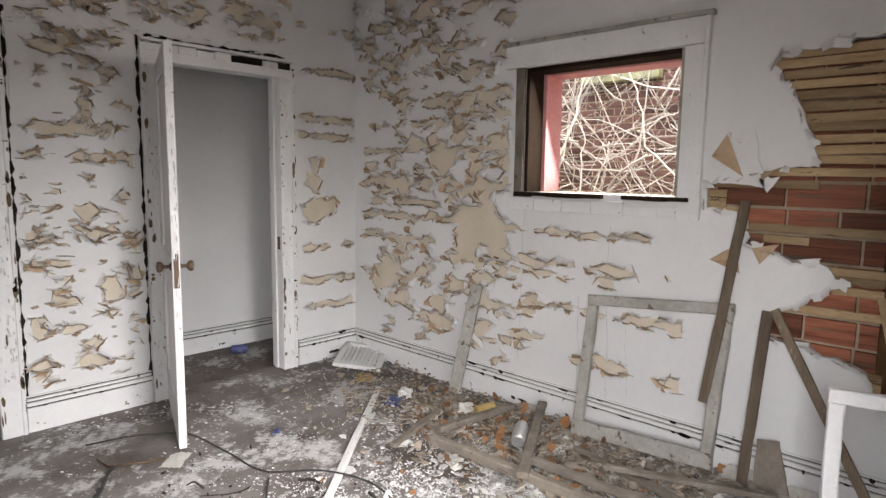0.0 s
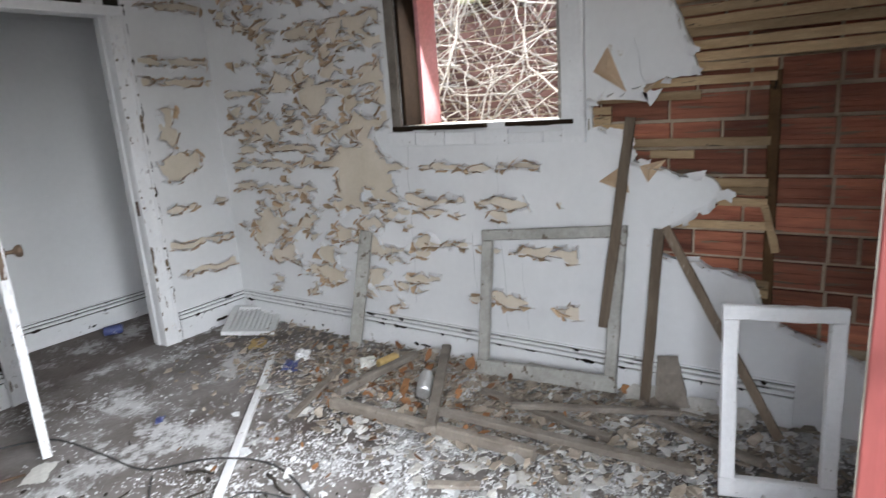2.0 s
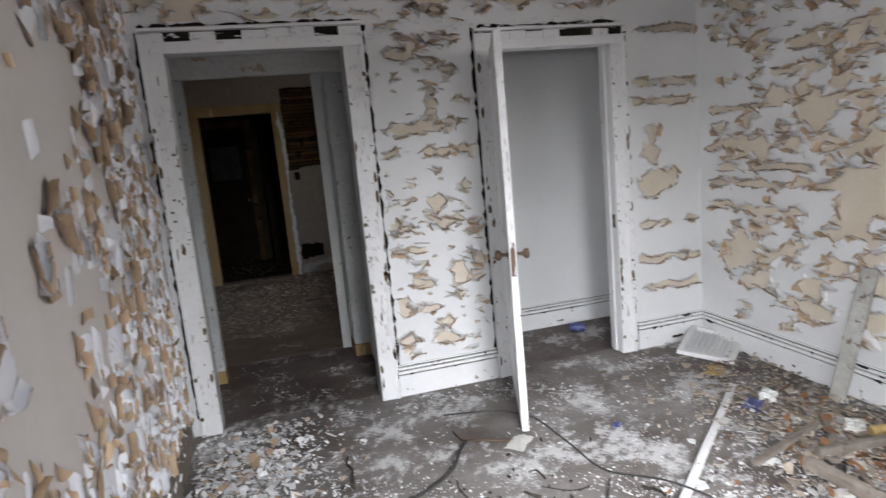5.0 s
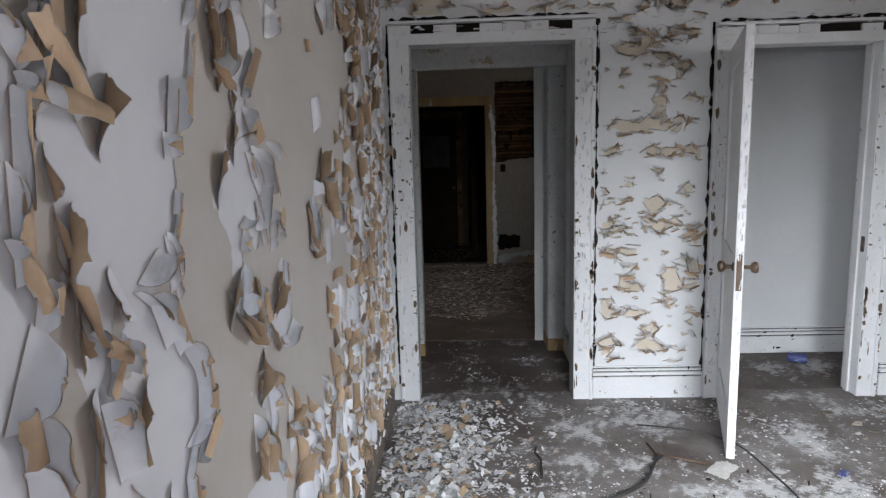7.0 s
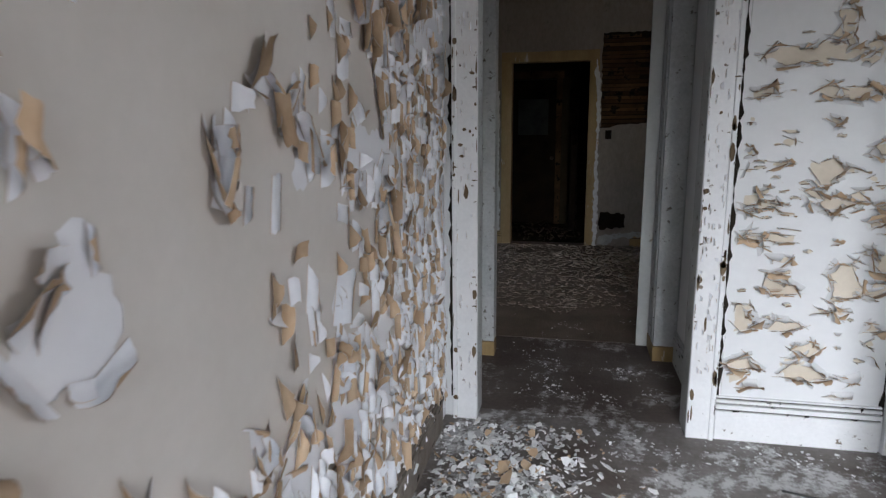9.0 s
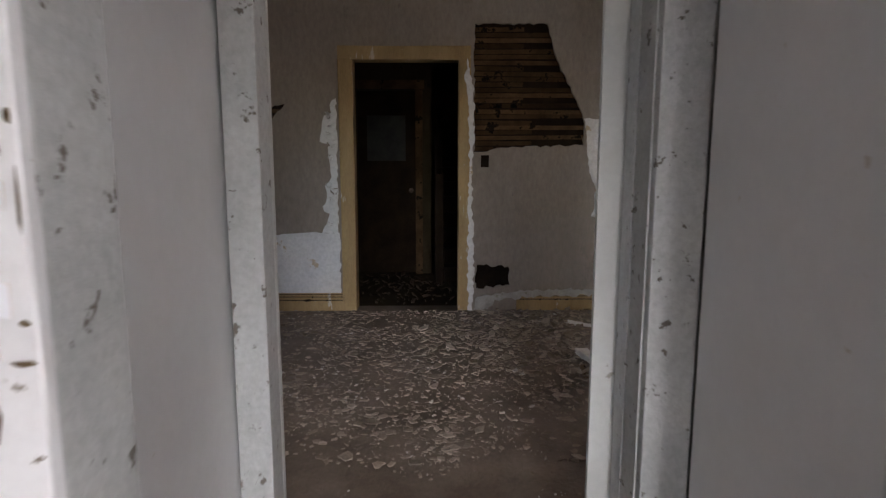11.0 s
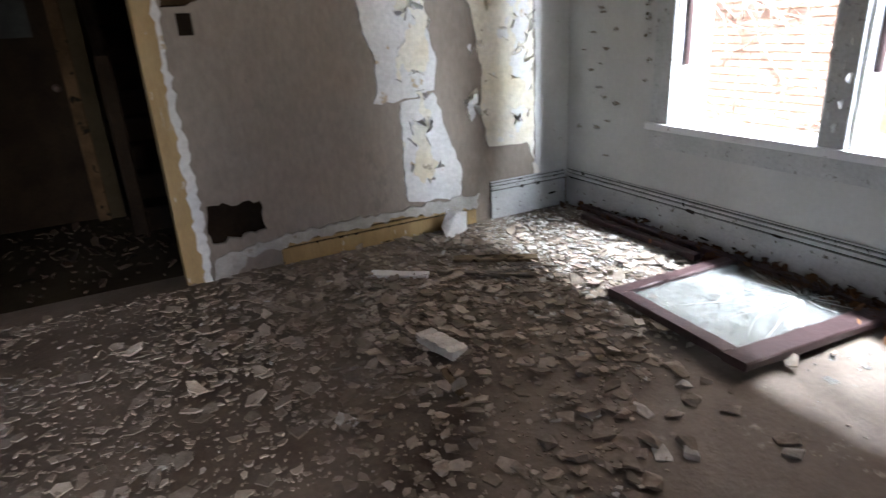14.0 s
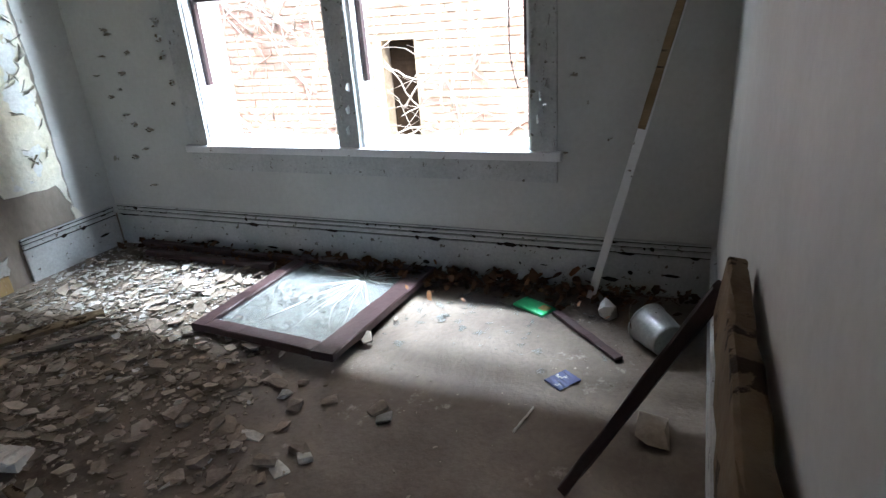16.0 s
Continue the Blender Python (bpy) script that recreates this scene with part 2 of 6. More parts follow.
PAPER = mat("crumpled_white_paper", (0.55, 0.54, 0.50), (0.66, 0.65, 0.61), 8, 0.8, 0.4, 50)
PLASTIC = mat("white_plastic", (0.70, 0.70, 0.69), (0.78, 0.78, 0.77), 5, 0.4, 0.08, 60, (0.45, 0.42, 0.38), 0.1, 14)
# Black for shade in gaps and grooves, and for missing paint chips.
CAVITY = mat("black_gap_shade_and_chips", (0.012, 0.01, 0.008), (0.03, 0.024, 0.018), 8, 0.95, 0.3, 40, spec=0.12)
# Glass and rubble darkened for the hall's shade.
DARKGLASS = mat("dusty_glass_in_shade", (0.02, 0.021, 0.019), (0.045, 0.046, 0.04), 5, 0.8, 0.1, 30, (0.03, 0.03, 0.028), 0.3, 6)
DARKRUBBLE = island(mat("shade_darkened_hall_rubble", (0.03, 0.02, 0.014), (0.07, 0.045, 0.03), 8, 0.9, 0.4, 60, spec=0.12), 0.5)
GLASS = clear("window_glass", dirt=0.25)
DUSTGLASS = clear("dusty_cracked_glass", (0.75, 0.79, 0.77), 0.12, 0.5)
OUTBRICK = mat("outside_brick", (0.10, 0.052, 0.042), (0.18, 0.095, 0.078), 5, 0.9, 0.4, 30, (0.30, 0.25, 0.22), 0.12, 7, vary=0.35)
# Outside brick with brightness put into its colour, for the back window's view.
LITBRICK = island(mat("brightened_brick", (0.40, 0.25, 0.20), (0.52, 0.37, 0.31), 3, 0.9, 0.4, 30, (0.34, 0.22, 0.18), 0.2, 5), 0.2)
BLIND = mat("white_blind_slat", (0.42, 0.43, 0.43), (0.50, 0.51, 0.51), 6, 0.5, 0.05, 40, grain=0.1)
VINE = island(mat("bare_pale_vine", (0.42, 0.37, 0.31), (0.58, 0.53, 0.47), 12, 0.85, 0.3, 60), 0.35)
EARTH = mat("alley_earth", (0.12, 0.10, 0.075), (0.19, 0.165, 0.125), 1.5, 0.95, 0.5, 15)
MOSS = mat("mossy_stone_ledge", (0.26, 0.27, 0.12), (0.42, 0.41, 0.26), 5, 0.9, 0.3, 40)

# ---- building helpers ----
rnd = random.Random(7)


def mesh_of(name, bm, *mats):
    me = bpy.data.meshes.new(name)
    bm.normal_update()
    bm.to_mesh(me)
    bm.free()
    for m in mats:
        me.materials.append(m)
    return me


def part(name, bm, material, parent, label=""):
    mats = material if isinstance(material, tuple) else (material,)
    ob = new(name, mesh_of(name, bm, *mats))
    ob.parent = parent
    if label:
        ob["label"] = label
    return ob


def solid(name, bm, material, label, category, kind="", group=""):
    mats = material if isinstance(material, tuple) else (material,)
    return tagged(new(name, mesh_of(name, bm, *mats)), label, category, group, kind)


def thing(name, m, label, category, group="", kind=""):
    ob = tagged(new(name), label, category, group, kind)
    ob.matrix_world = m
    ob.empty_display_size = 0.1
    return ob


def box(bm, x0, x1, y0, y1, z0, z1, bevel=0.0, mat_index=0):
    m = Matrix.LocRotScale(((x0 + x1) / 2, (y0 + y1) / 2, (z0 + z1) / 2), None, (abs(x1 - x0), abs(y1 - y0), abs(z1 - z0)))
    made = bmesh.ops.create_cube(bm, size=1.0, matrix=m)["verts"]
    faces = {f for v in made for f in v.link_faces}
    for f in faces:
        f.material_index = mat_index
    if bevel:
        edges = list({e for v in made for e in v.link_edges})
        bmesh.ops.bevel(bm, geom=edges, offset=bevel, segments=2, affect="EDGES", profile=0.6)
    return bm


def cube(x0, x1, y0, y1, z0, z1, bevel=0.0):
    return box(bmesh.new(), x0, x1, y0, y1, z0, z1, bevel)


def beam(bm, a, b, w, h, up=(0, 0, 1), jag=0.0015, segs=7, seed=0, taper=1.0):
    """A sawn stick from a to b, w wide and h thick, with rounded worn edges and slightly uneven faces."""
    a, b = Vector(a), Vector(b)
    d = (b - a).normalized()
    side = d.cross(Vector(up))
    side = side.normalized() if side.length > 1e-4 else d.orthogonal().normalized()
    top = side.cross(d).normalized()
    r = random.Random(seed * 31 + 5)
    c = min(w, h) * 0.14
    rings = []
    for k in range(segs + 1):
        p = a.lerp(b, k / segs)
        s = 1 + (taper - 1) * k / segs
        ring = []
        for sx, sy, ix, iy in ((1, -1, 0, 1), (1, 1, 0, -1), (1, 1, -1, 0), (-1, 1, 1, 0), (-1, 1, 0, -1), (-1, -1, 0, 1), (-1, -1, 1, 0), (1, -1, -1, 0)):
            x = sx * w / 2 * s + ix * c + r.uniform(-jag, jag)
            y = sy * h / 2 * s + iy * c + r.uniform(-jag, jag)
            ring.append(bm.verts.new(p + side * x + top * y))
        rings.append(ring)
    for p, q in zip(rings, rings[1:]):
        for i in range(8):
            j = (i + 1) % 8
            bm.faces.new((p[i], p[j], q[j], q[i]))
    bm.faces.new(list(reversed(rings[0])))
    bm.faces.new(rings[-1])
    return bm


def rough_outline(pts, size=0.03, amp=0.012, seed=1):
    """The outline pts with its sides broken into uneven steps."""
    r, out = random.Random(seed), []
    for i, p in enumerate(pts):
        q = pts[(i + 1) % len(pts)]
        p, q = Vector(p), Vector(q)
        n = max(1, int((q - p).length / size))
        nor = Vector((-(q - p).y, (q - p).x)).normalized() if (q - p).length else Vector((0, 0))
        for k in range(n):
            o = p.lerp(q, (k + (r.uniform(-0.3, 0.3) if k else 0)) / n)
            out.append(tuple(o + nor * r.uniform(-amp, amp) * (1 if k else 0.5)))
    return out


def rect(u0, u1, v0, v1):
    return [(u0, v0), (u1, v0), (u1, v1), (u0, v1)]


AX = {"x": lambda u, v, d: Vector((d, u, v)), "y": lambda u, v, d: Vector((u, d, v)), "z": lambda u, v, d: Vector((u, v, d))}


def sheet(bm, axis, d0, d1, outer, holes=(), mat_index=0):
    """A slab across the axis from d0 to d1, with an outline and openings that go through it. u, v are the two other axes."""
    loops = [list(outer), *[list(h) for h in holes]]
    flat = [p for l in loops for p in l]
    tris = tessellate_polygon([[Vector((u, v, 0)) for u, v in l] for l in loops])
    va = [bm.verts.new(AX[axis](u, v, d0)) for u, v in flat]
    vb = [bm.verts.new(AX[axis](u, v, d1)) for u, v in flat]
    made = []
    for t in tris:
        if len(set(t)) == 3:
            for w in ([va[i] for i in t], [vb[i] for i in reversed(t)]):
                try:
                    made.append(bm.faces.new(w))
                except ValueError:
                    pass
    base = 0
    for l in loops:
        n = len(l)
        for i in range(n):
            a, b = base + i, base + (i + 1) % n
            made.append(bm.faces.new((va[a], va[b], vb[b], vb[a])))
        base += n
    for f in made:
        f.material_index = mat_index
    bmesh.ops.recalc_face_normals(bm, faces=made)
    return bm


def curl(bm, o, u, v, n, w, l, ang, r, segs=4, taper=0.5, start=0.15, ragged=0.18):
    """A flake of paint that hangs on by the edge at o along u, runs along v and curls off the wall along n. Face 0, back 1."""
    rows, p, gap = [], o.copy(), 0.0012
    skew = r.uniform(-0.35, 0.35)
    for k in range(segs + 1):
        f = k / segs
        a = start + (ang - start) * f
        if k:
            p = p + (v * math.cos(a) + n * math.sin(a)) * (l / segs) + u * skew * l / segs
        nn = n * math.cos(a) - v * math.sin(a)
        wk = w * (1 - (1 - taper) * f ** 1.4) * (r.uniform(1 - ragged, 1 + ragged * 0.8) if 0 < k else 1) / 2
        mid = r.uniform(-0.8, 0.8) * ragged * w * f
        line = [p + u * (mid + s * wk) + (v * r.uniform(-0.12, 0.12) * l if k == segs else Vector()) for s in (-1, -0.35, 0.35, 1)]
        rows.append((line, nn))
    for side, idx in ((1, 0), (0, 1)):
        vs = [[bm.verts.new(q + nn * gap * side) for q in line] for line, nn in rows]
        for i in range(segs):
            for j in range(3):
                q = (vs[i][j], vs[i][j + 1], vs[i + 1][j + 1], vs[i + 1][j])
                f = bm.faces.new(q)
                f.material_index = idx
                f.smooth = True


def patch(bm, r, wall, cu, cv, w, h, lift, flap=1.0, index=2):
    """A bare lens in the paint with torn flaps along its upper and lower lips. wall: (at(u, v, out), u, n)."""
    at, uu, nn = wall
    n = max(4, int(w / 0.028))
    top, bot = [], []
    rag = 0.75 if h > 0.03 else 0.3
    lean = r.uniform(-0.12, 0.12) * w
    for k in range(n + 1):
        f = k / n
        s = math.sin(math.pi * min(max(f, 0.02), 0.98)) ** r.uniform(0.35, 0.9)
        x = cu + (f - 0.5) * w + (r.uniform(-0.3, 0.3) * w / n if 0 < k < n else 0)
        base = cv + lean * (f - 0.5)
        top.append((x, base + h * 0.5 * s * r.uniform(1 - rag, 1 + rag * 0.7)))
        bot.append((x, base - h * 0.5 * s * r.uniform(1 - rag, 1 + rag * 0.7)))
    vt, vb = [bm.verts.new(at(u, v, lift)) for u, v in top], [bm.verts.new(at(u, v, lift)) for u, v in bot]
    for i in range(n):
        f = bm.faces.new((vb[i], vb[i + 1], vt[i + 1], vt[i]))
        f.material_index = index
    zz = Vector((0, 0, 1))
    for lips, way in ((top, -1), (bot, 1)):
        i = 0
        while i < n:
            m = r.randint(1, 4)
            j = min(n, i + m)
            (u0, v0), (u1, v1) = lips[i], lips[j]
            if r.random() < 0.92:
                d = (at(u1, v1, 0) - at(u0, v0, 0))
                l = r.uniform(0.010, 0.036) * flap * min(1.9, 0.45 + h / 0.05)
                along = d.normalized()
                vv = (zz - along * zz.dot(along)).normalized() * way
                # torn lip: the sheet starts on the paint and lifts over the bare spot
                curl(bm, at((u0 + u1) / 2, (v0 + v1) / 2, 0.002) - vv * l * 0.25, along, vv, nn, d.length * r.uniform(0.9, 1.25), l, r.uniform(1.3, 2.6), r, 4, r.choice((0.1, 0.3, 0.6, 0.95)), 0.6)
            i = j


def scatter(name, r, count, where, size, height, material, parent=None, lift=0.0, tilt=0.25, n=5, base=0.0, label="", category=""):
    """Many thin broken chips as one mesh. where(r) gives x, y or None."""
    verts, faces = [], []
    done = 0
    for _ in range(count):
        p = where(r)
        if p is None:
            continue
        s = size[0] * (size[1] / size[0]) ** (r.random() ** 1.7)
        h = height * r.uniform(0.5, 1.4)
        th, el = r.uniform(0, 6.3), r.uniform(0.45, 1.0)
        tx, ty = r.gauss(0, tilt), r.gauss(0, tilt)
        b = len(verts)
        ring = []
        a0 = r.uniform(0, 6.3)
        for k in range(n):
            a = a0 + (k + r.uniform(-0.35, 0.35)) * 6.283 / n
            q = s * r.uniform(0.6, 1.15)
            x, y = math.cos(a) * q, math.sin(a) * q * el
            ring.append((x * math.cos(th) - y * math.sin(th), x * math.sin(th) + y * math.cos(th)))
        zmin = min(tx * x + ty * y for x, y in ring)
        z0 = base + lift * r.random() - zmin
        for top in (0, 1):
            for x, y in ring:
                verts.append((p[0] + x, p[1] + y, z0 + tx * x + ty * y + top * h))
        faces.append(tuple(b + n + k for k in range(n)))
        for k in range(n):
            faces.append((b + k, b + (k + 1) % n, b + n + (k + 1) % n, b + n + k))
        done += 1
    me = bpy.data.meshes.new(name)
    me.from_pydata(verts, [], faces)
    me.materials.append(material)
    ob = new(name, me)
    if parent:
        ob.parent = parent
    return tagged(ob, label, category, "", "stuff")


def lathe(bm, profile, n=24, m=Matrix.Identity(4)):
    rings = [[bm.verts.new(m @ Vector((r * math.cos(6.2832 * i / n), r * math.sin(6.2832 * i / n), z))) for i in range(n)] for r, z in profile]
    for p, q in zip(rings, rings[1:]):
        for i in range(n):
            f = bm.faces.new((p[i], p[(i + 1) % n], q[(i + 1) % n], q[i]))
            f.smooth = True
    for ring, rev in ((rings[0], True), (rings[-1], False)):
        if profile[0 if rev else -1][0] > 1e-3:
            bm.faces.new(list(reversed(ring)) if rev else ring)
    return bm


def tube(bm, pts, rad, n=6, taper=1.0):
    """A round line along pts."""
    pts = [Vector(p) for p in pts]
    rings, side = [], None
    for k, p in enumerate(pts):
        d = (pts[min(k + 1, len(pts) - 1)] - pts[max(k - 1, 0)]).normalized()
        side = d.orthogonal().normalized() if side is None else (side - d * side.dot(d)).normalized()
        up = d.cross(side)
        rr = rad * (1 + (taper - 1) * k / (len(pts) - 1))
        rings.append([bm.verts.new(p + (side * math.cos(6.2832 * i / n) + up * math.sin(6.2832 * i / n)) * rr) for i in range(n)])
    for p, q in zip(rings, rings[1:]):
        for i in range(n):
            f = bm.faces.new((p[i], p[(i + 1) % n], q[(i + 1) % n], q[i]))
            f.smooth = True
    bm.faces.new(list(reversed(rings[0])))
    bm.faces.new(rings[-1])
    return bm


def smooth_line(pts, n=6):
    """A curve through pts."""
    pts = [Vector(p) for p in pts]
    out = []
    for i in range(len(pts) - 1):
        p0, p1, p2, p3 = pts[max(i - 1, 0)], pts[i], pts[i + 1], pts[min(i + 2, len(pts) - 1)]
        for k in range(n):
            t = k / n
            out.append(0.5 * ((2 * p1) + (p2 - p0) * t + (2 * p0 - 5 * p1 + 4 * p2 - p3) * t * t + (3 * p1 - p0 - 3 * p2 + p3) * t ** 3))
    return out + [pts[-1]]

# ---- structure: front room ----
H1, H2 = 2.95, 2.9
EX, NY, WX, SY = 3.40, 3.20, 0.0, -1.40


def structure(name, bm, material, label, category="wall"):
    return solid(name, bm, material, label, category, "structure")


floor = structure("floor_front", sheet(bmesh.new(), "z", -0.12, 0, rect(-0.12, EX + 0.3, SY - 0.15, 3.30)), FLOOR1, "dusty grey floor strewn with white paint chips", "floor")
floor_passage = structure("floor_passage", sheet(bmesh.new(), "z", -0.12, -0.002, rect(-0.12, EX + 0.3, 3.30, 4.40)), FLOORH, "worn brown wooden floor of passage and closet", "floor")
floor2 = structure("floor_back", sheet(bmesh.new(), "z", -0.12, 0, rect(-1.6, 3.5, 4.40, 8.0)), FLOOR2, "dirty brown floor under broken plaster", "floor")
floor3 = structure("floor_hall", sheet(bmesh.new(), "z", -0.12, -0.003, rect(-1.6, 3.5, 8.0, 12.2)), DUSKY, "worn hall floor, hall shade put into its colour", "floor")
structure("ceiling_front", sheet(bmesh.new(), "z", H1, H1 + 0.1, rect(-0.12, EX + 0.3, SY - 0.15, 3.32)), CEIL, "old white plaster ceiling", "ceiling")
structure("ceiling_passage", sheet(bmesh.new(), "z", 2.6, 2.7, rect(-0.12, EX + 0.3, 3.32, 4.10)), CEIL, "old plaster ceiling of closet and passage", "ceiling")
# Back ceiling stays out of view; its darker tone lowers bounce on the walls.
structure("ceiling_back", sheet(bmesh.new(), "z", H2, H2 + 0.1, rect(-1.6, 3.5, 4.10, 8.0)), PLASTER, "unseen ceiling, kept dark to cut bounced light", "ceiling")
structure("ceiling_hall", sheet(bmesh.new(), "z", H2, H2 + 0.1, rect(-1.6, 3.5, 8.0, 12.2)), DUSKY, "brown hall ceiling, hall shade put into its colour", "ceiling")

# South-end opening is unseen, cut for the added west fill.
wall_west = structure("wall_west", sheet(bmesh.new(), "x", -0.12, WX, rect(SY, 4.10, 0, H1), [rect(-1.26, -0.38, 0.7, 2.1)]), LAVENDER, "lavender-white wall with paint peeling off grey primer")
# north wall: openings of the passage and of the closet
wall_north = structure("wall_north", sheet(bmesh.new(), "y", NY, NY + 0.11, [(0.001, 0), (0.06, 0), (0.06, 2.195), (1.17, 2.195), (1.17, 0), (1.86, 0), (1.86, 2.14), (2.84, 2.14), (2.84, 0), (EX, 0), (EX, H1), (0.001, H1)]), WHITE, "white painted wall with torn cream patches")
wall_south = structure("wall_south", sheet(bmesh.new(), "y", SY - 0.14, SY, [(-0.1, 0), (0.82, 0), (0.82, 2.12), (1.75, 2.12), (1.75, 0), (EX, 0), (EX, H1), (-0.1, H1)], ), WHITE, "white painted front wall with entrance")
# east wall: plaster coat with a torn hole over lath and brick
torn = rough_outline([(-0.62, 0.30), (-0.27, 0.42), (-0.16, 0.51), (-0.13, 0.61), (0.06, 0.67), (0.27, 0.70), (0.24, 0.81), (0.09, 0.89), (-0.03, 0.96), (0.04, 1.04), (0.21, 1.06), (0.36, 1.11), (0.38, 1.24), (0.55, 1.26), (0.56, 1.375), (0.32, 1.43), (0.11, 1.46), (0.13, 1.57), (0.20, 1.73), (0.30, 1.88), (0.27, 1.93), (-0.14, 1.97), (-0.62, 1.99)], 0.035, 0.012, 3)
wall_east = structure("wall_east", sheet(bmesh.new(), "x", EX, EX + 0.035, rect(SY, 3.31, 0, H1), [rect(0.69, 1.61, 1.305, 2.01), torn]), WHITE, "white painted wall torn open over lath and brick")
part("brick_core", sheet(bmesh.new(), "x", EX + 0.075, EX + 0.3, rect(SY - 0.14, 4.4, 0, H1), [rect(0.69, 1.61, 1.305, 2.01)]), MORTAR, wall_east, "old mortar behind the bricks")
# closet shell
structure("wall_closet", sheet(bmesh.new(), "y", 4.00, 4.10, rect(1.28, EX + 0.07, 0, 2.6)), WHITE, "plain white closet back wall")
structure("wall_closet_side", sheet(bmesh.new(), "x", EX - 0.004, EX + 0.07, rect(3.31, 4.00, 0, 2.6)), WHITE, "plain white closet side wall")
structure("wall_passage", sheet(bmesh.new(), "x", 1.18, 1.28, rect(3.31, 4.10, 0, 2.6)), WHITE, "dingy white passage wall")
for nm, z in (("picture_rail", 1.69), ("board_seam", 2.1)):
    structure(nm, cube(1.29, EX - 0.01, 3.994, 4.0, z, z + 0.008), WHITE, "thin painted rail on the closet wall", "trim")


def baseboard(axis, d, out, u0, u1, material, h=0.2, label="chipped white baseboard with moulded cap"):
    """A board with a stepped, grooved cap along a wall. out: +1 or -1, the way into the room."""
    bm = bmesh.new()
    for z0, z1, t in ((0, h - 0.066, 0.016), (h - 0.056, h - 0.036, 0.022), (h - 0.029, h - 0.015, 0.018), (h - 0.009, h, 0.012)):
        lo, hi = sorted((d, d + out * t))
        if axis == "y":
            box(bm, u0, u1, lo, hi, z0, z1, 0.003)
        else:
            box(bm, lo, hi, u0, u1, z0, z1, 0.003)
    # black backing puts shade into the grooves
    lo, hi = sorted((d, d + out * 0.005))
    if axis == "y":
        box(bm, u0, u1, lo, hi, 0.01, h - 0.004, 0, 1)
    else:
        box(bm, lo, hi, u0, u1, 0.01, h - 0.004, 0, 1)
    for _ in range(int((u1 - u0) * 16)):
        u, w, z = rnd.uniform(u0 + 0.05, u1 - 0.05), rnd.choice((0.006, 0.012, 0.02, 0.04)), h - rnd.choice((0.061, 0.061, 0.061, 0.0325, 0.012, 0.15, 0.19))
        if z < 0.01:
            continue
        k = rnd.choice((0.003, 0.005, 0.008, 0.012))
        ring = ((u - w, z), (u - w * 0.5, z - k), (u + w * 0.4, z - k * 0.7), (u + w, z + k * 0.2), (u + w * 0.3, z + k), (u - w * 0.6, z + k * 0.6))
        face = bm.faces.new([bm.verts.new((a, d + out * 0.0226, b) if axis == "y" else (d + out * 0.0226, a, b)) for a, b in ring])
        face.material_index = 1
    return structure("baseboard", bm, (material, CAVITY), label, "baseboard")


baseboard("y", NY, -1, 1.20, 1.84, TRIM)
baseboard("y", NY, -1, 2.875, EX, TRIM)
baseboard("x", WX, 1, -0.3, NY - 0.13, GREYWOOD, 0.19, "bare grey baseboard under the peeling wall")
baseboard("x", EX, -1, -0.3, NY - 0.025, TRIM)
baseboard("y", 4.0, -1, 1.30, EX - 0.02, TRIM, 0.19)
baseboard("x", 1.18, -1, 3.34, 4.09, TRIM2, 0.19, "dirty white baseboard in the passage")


def casing(name, x0, x1, top, w, y, label, t=0.022, gaps=()):
    """A door's flat casing with a beaded outer edge, round an opening from x0 to x1; the head board may have gaps."""
    root = thing(name, Matrix.Identity(4), label, "door frame", kind="structure")
    for nm, a, b in (("side_board", x0 - w, x0), ("side_board", x1, x1 + w)):
        bm = bmesh.new()
        beam(bm, ((a + b) / 2, y - t / 2, 0), ((a + b) / 2, y - t / 2, top), b - a, t, (0, 1, 0), 0.0012, 24, int(a * 100) + 300)
        o = a if a < x0 else b
        s = 1 if a < x0 else -1
        box(bm, min(o, o + s * 0.02), max(o, o + s * 0.02), y - t - 0.012, y - t, 0, top, 0.004)
        part(nm, bm, TRIM, root)
    bm = bmesh.new()
    box(bm, x0 - w, x1 + w, y - t - 0.002, y - 0.001, top, top + w * 0.52, 0.003)
    cells = 9
    span = (x1 - x0 + 2 * w) / cells
    for k in range(cells):
        if k not in gaps:
            box(bm, x0 - w + k * span, x0 - w + (k + 1) * span - 0.002, y - t, y - 0.001, top + w * 0.52, top + w * rnd.uniform(0.88, 1.0), 0.003)
    box(bm, x0 - w, x1 + w, y - t - 0.012, y - 0.001, top + w, top + w + 0.016, 0.004)
    part("head_board", bm, TRIM, root)
    # thin black box on the wall, shade for the gaps above
    part("hollow", cube(x0 - w + 0.012, x1 + w - 0.012, y - 0.006, y - 0.0012, top + w * 0.54, top + w * 0.97), CAVITY, root, "black strip for the shade in the broken head")
    return root


casing("door_frame_1", 0.156, 1.083, 2.09, 0.112, NY, "white passage door frame with chipped broken head", gaps=(1, 3, 7))
casing("door_frame_2", 1.955, 2.745, 2.03, 0.105, NY, "white closet door frame with holes in its head", gaps=(5, 6, 8))
jam = thing("door_jamb_1", Matrix.Identity(4), "peeling white passage door jamb", "door frame", kind="structure")
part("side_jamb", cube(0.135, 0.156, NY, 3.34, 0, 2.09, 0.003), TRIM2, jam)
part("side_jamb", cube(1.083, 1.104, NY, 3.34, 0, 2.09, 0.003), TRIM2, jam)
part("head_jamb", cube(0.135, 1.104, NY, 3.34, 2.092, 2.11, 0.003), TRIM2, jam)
jam = thing("door_jamb_2", Matrix.Identity(4), "white closet door jamb with strike plate", "door frame", kind="structure")
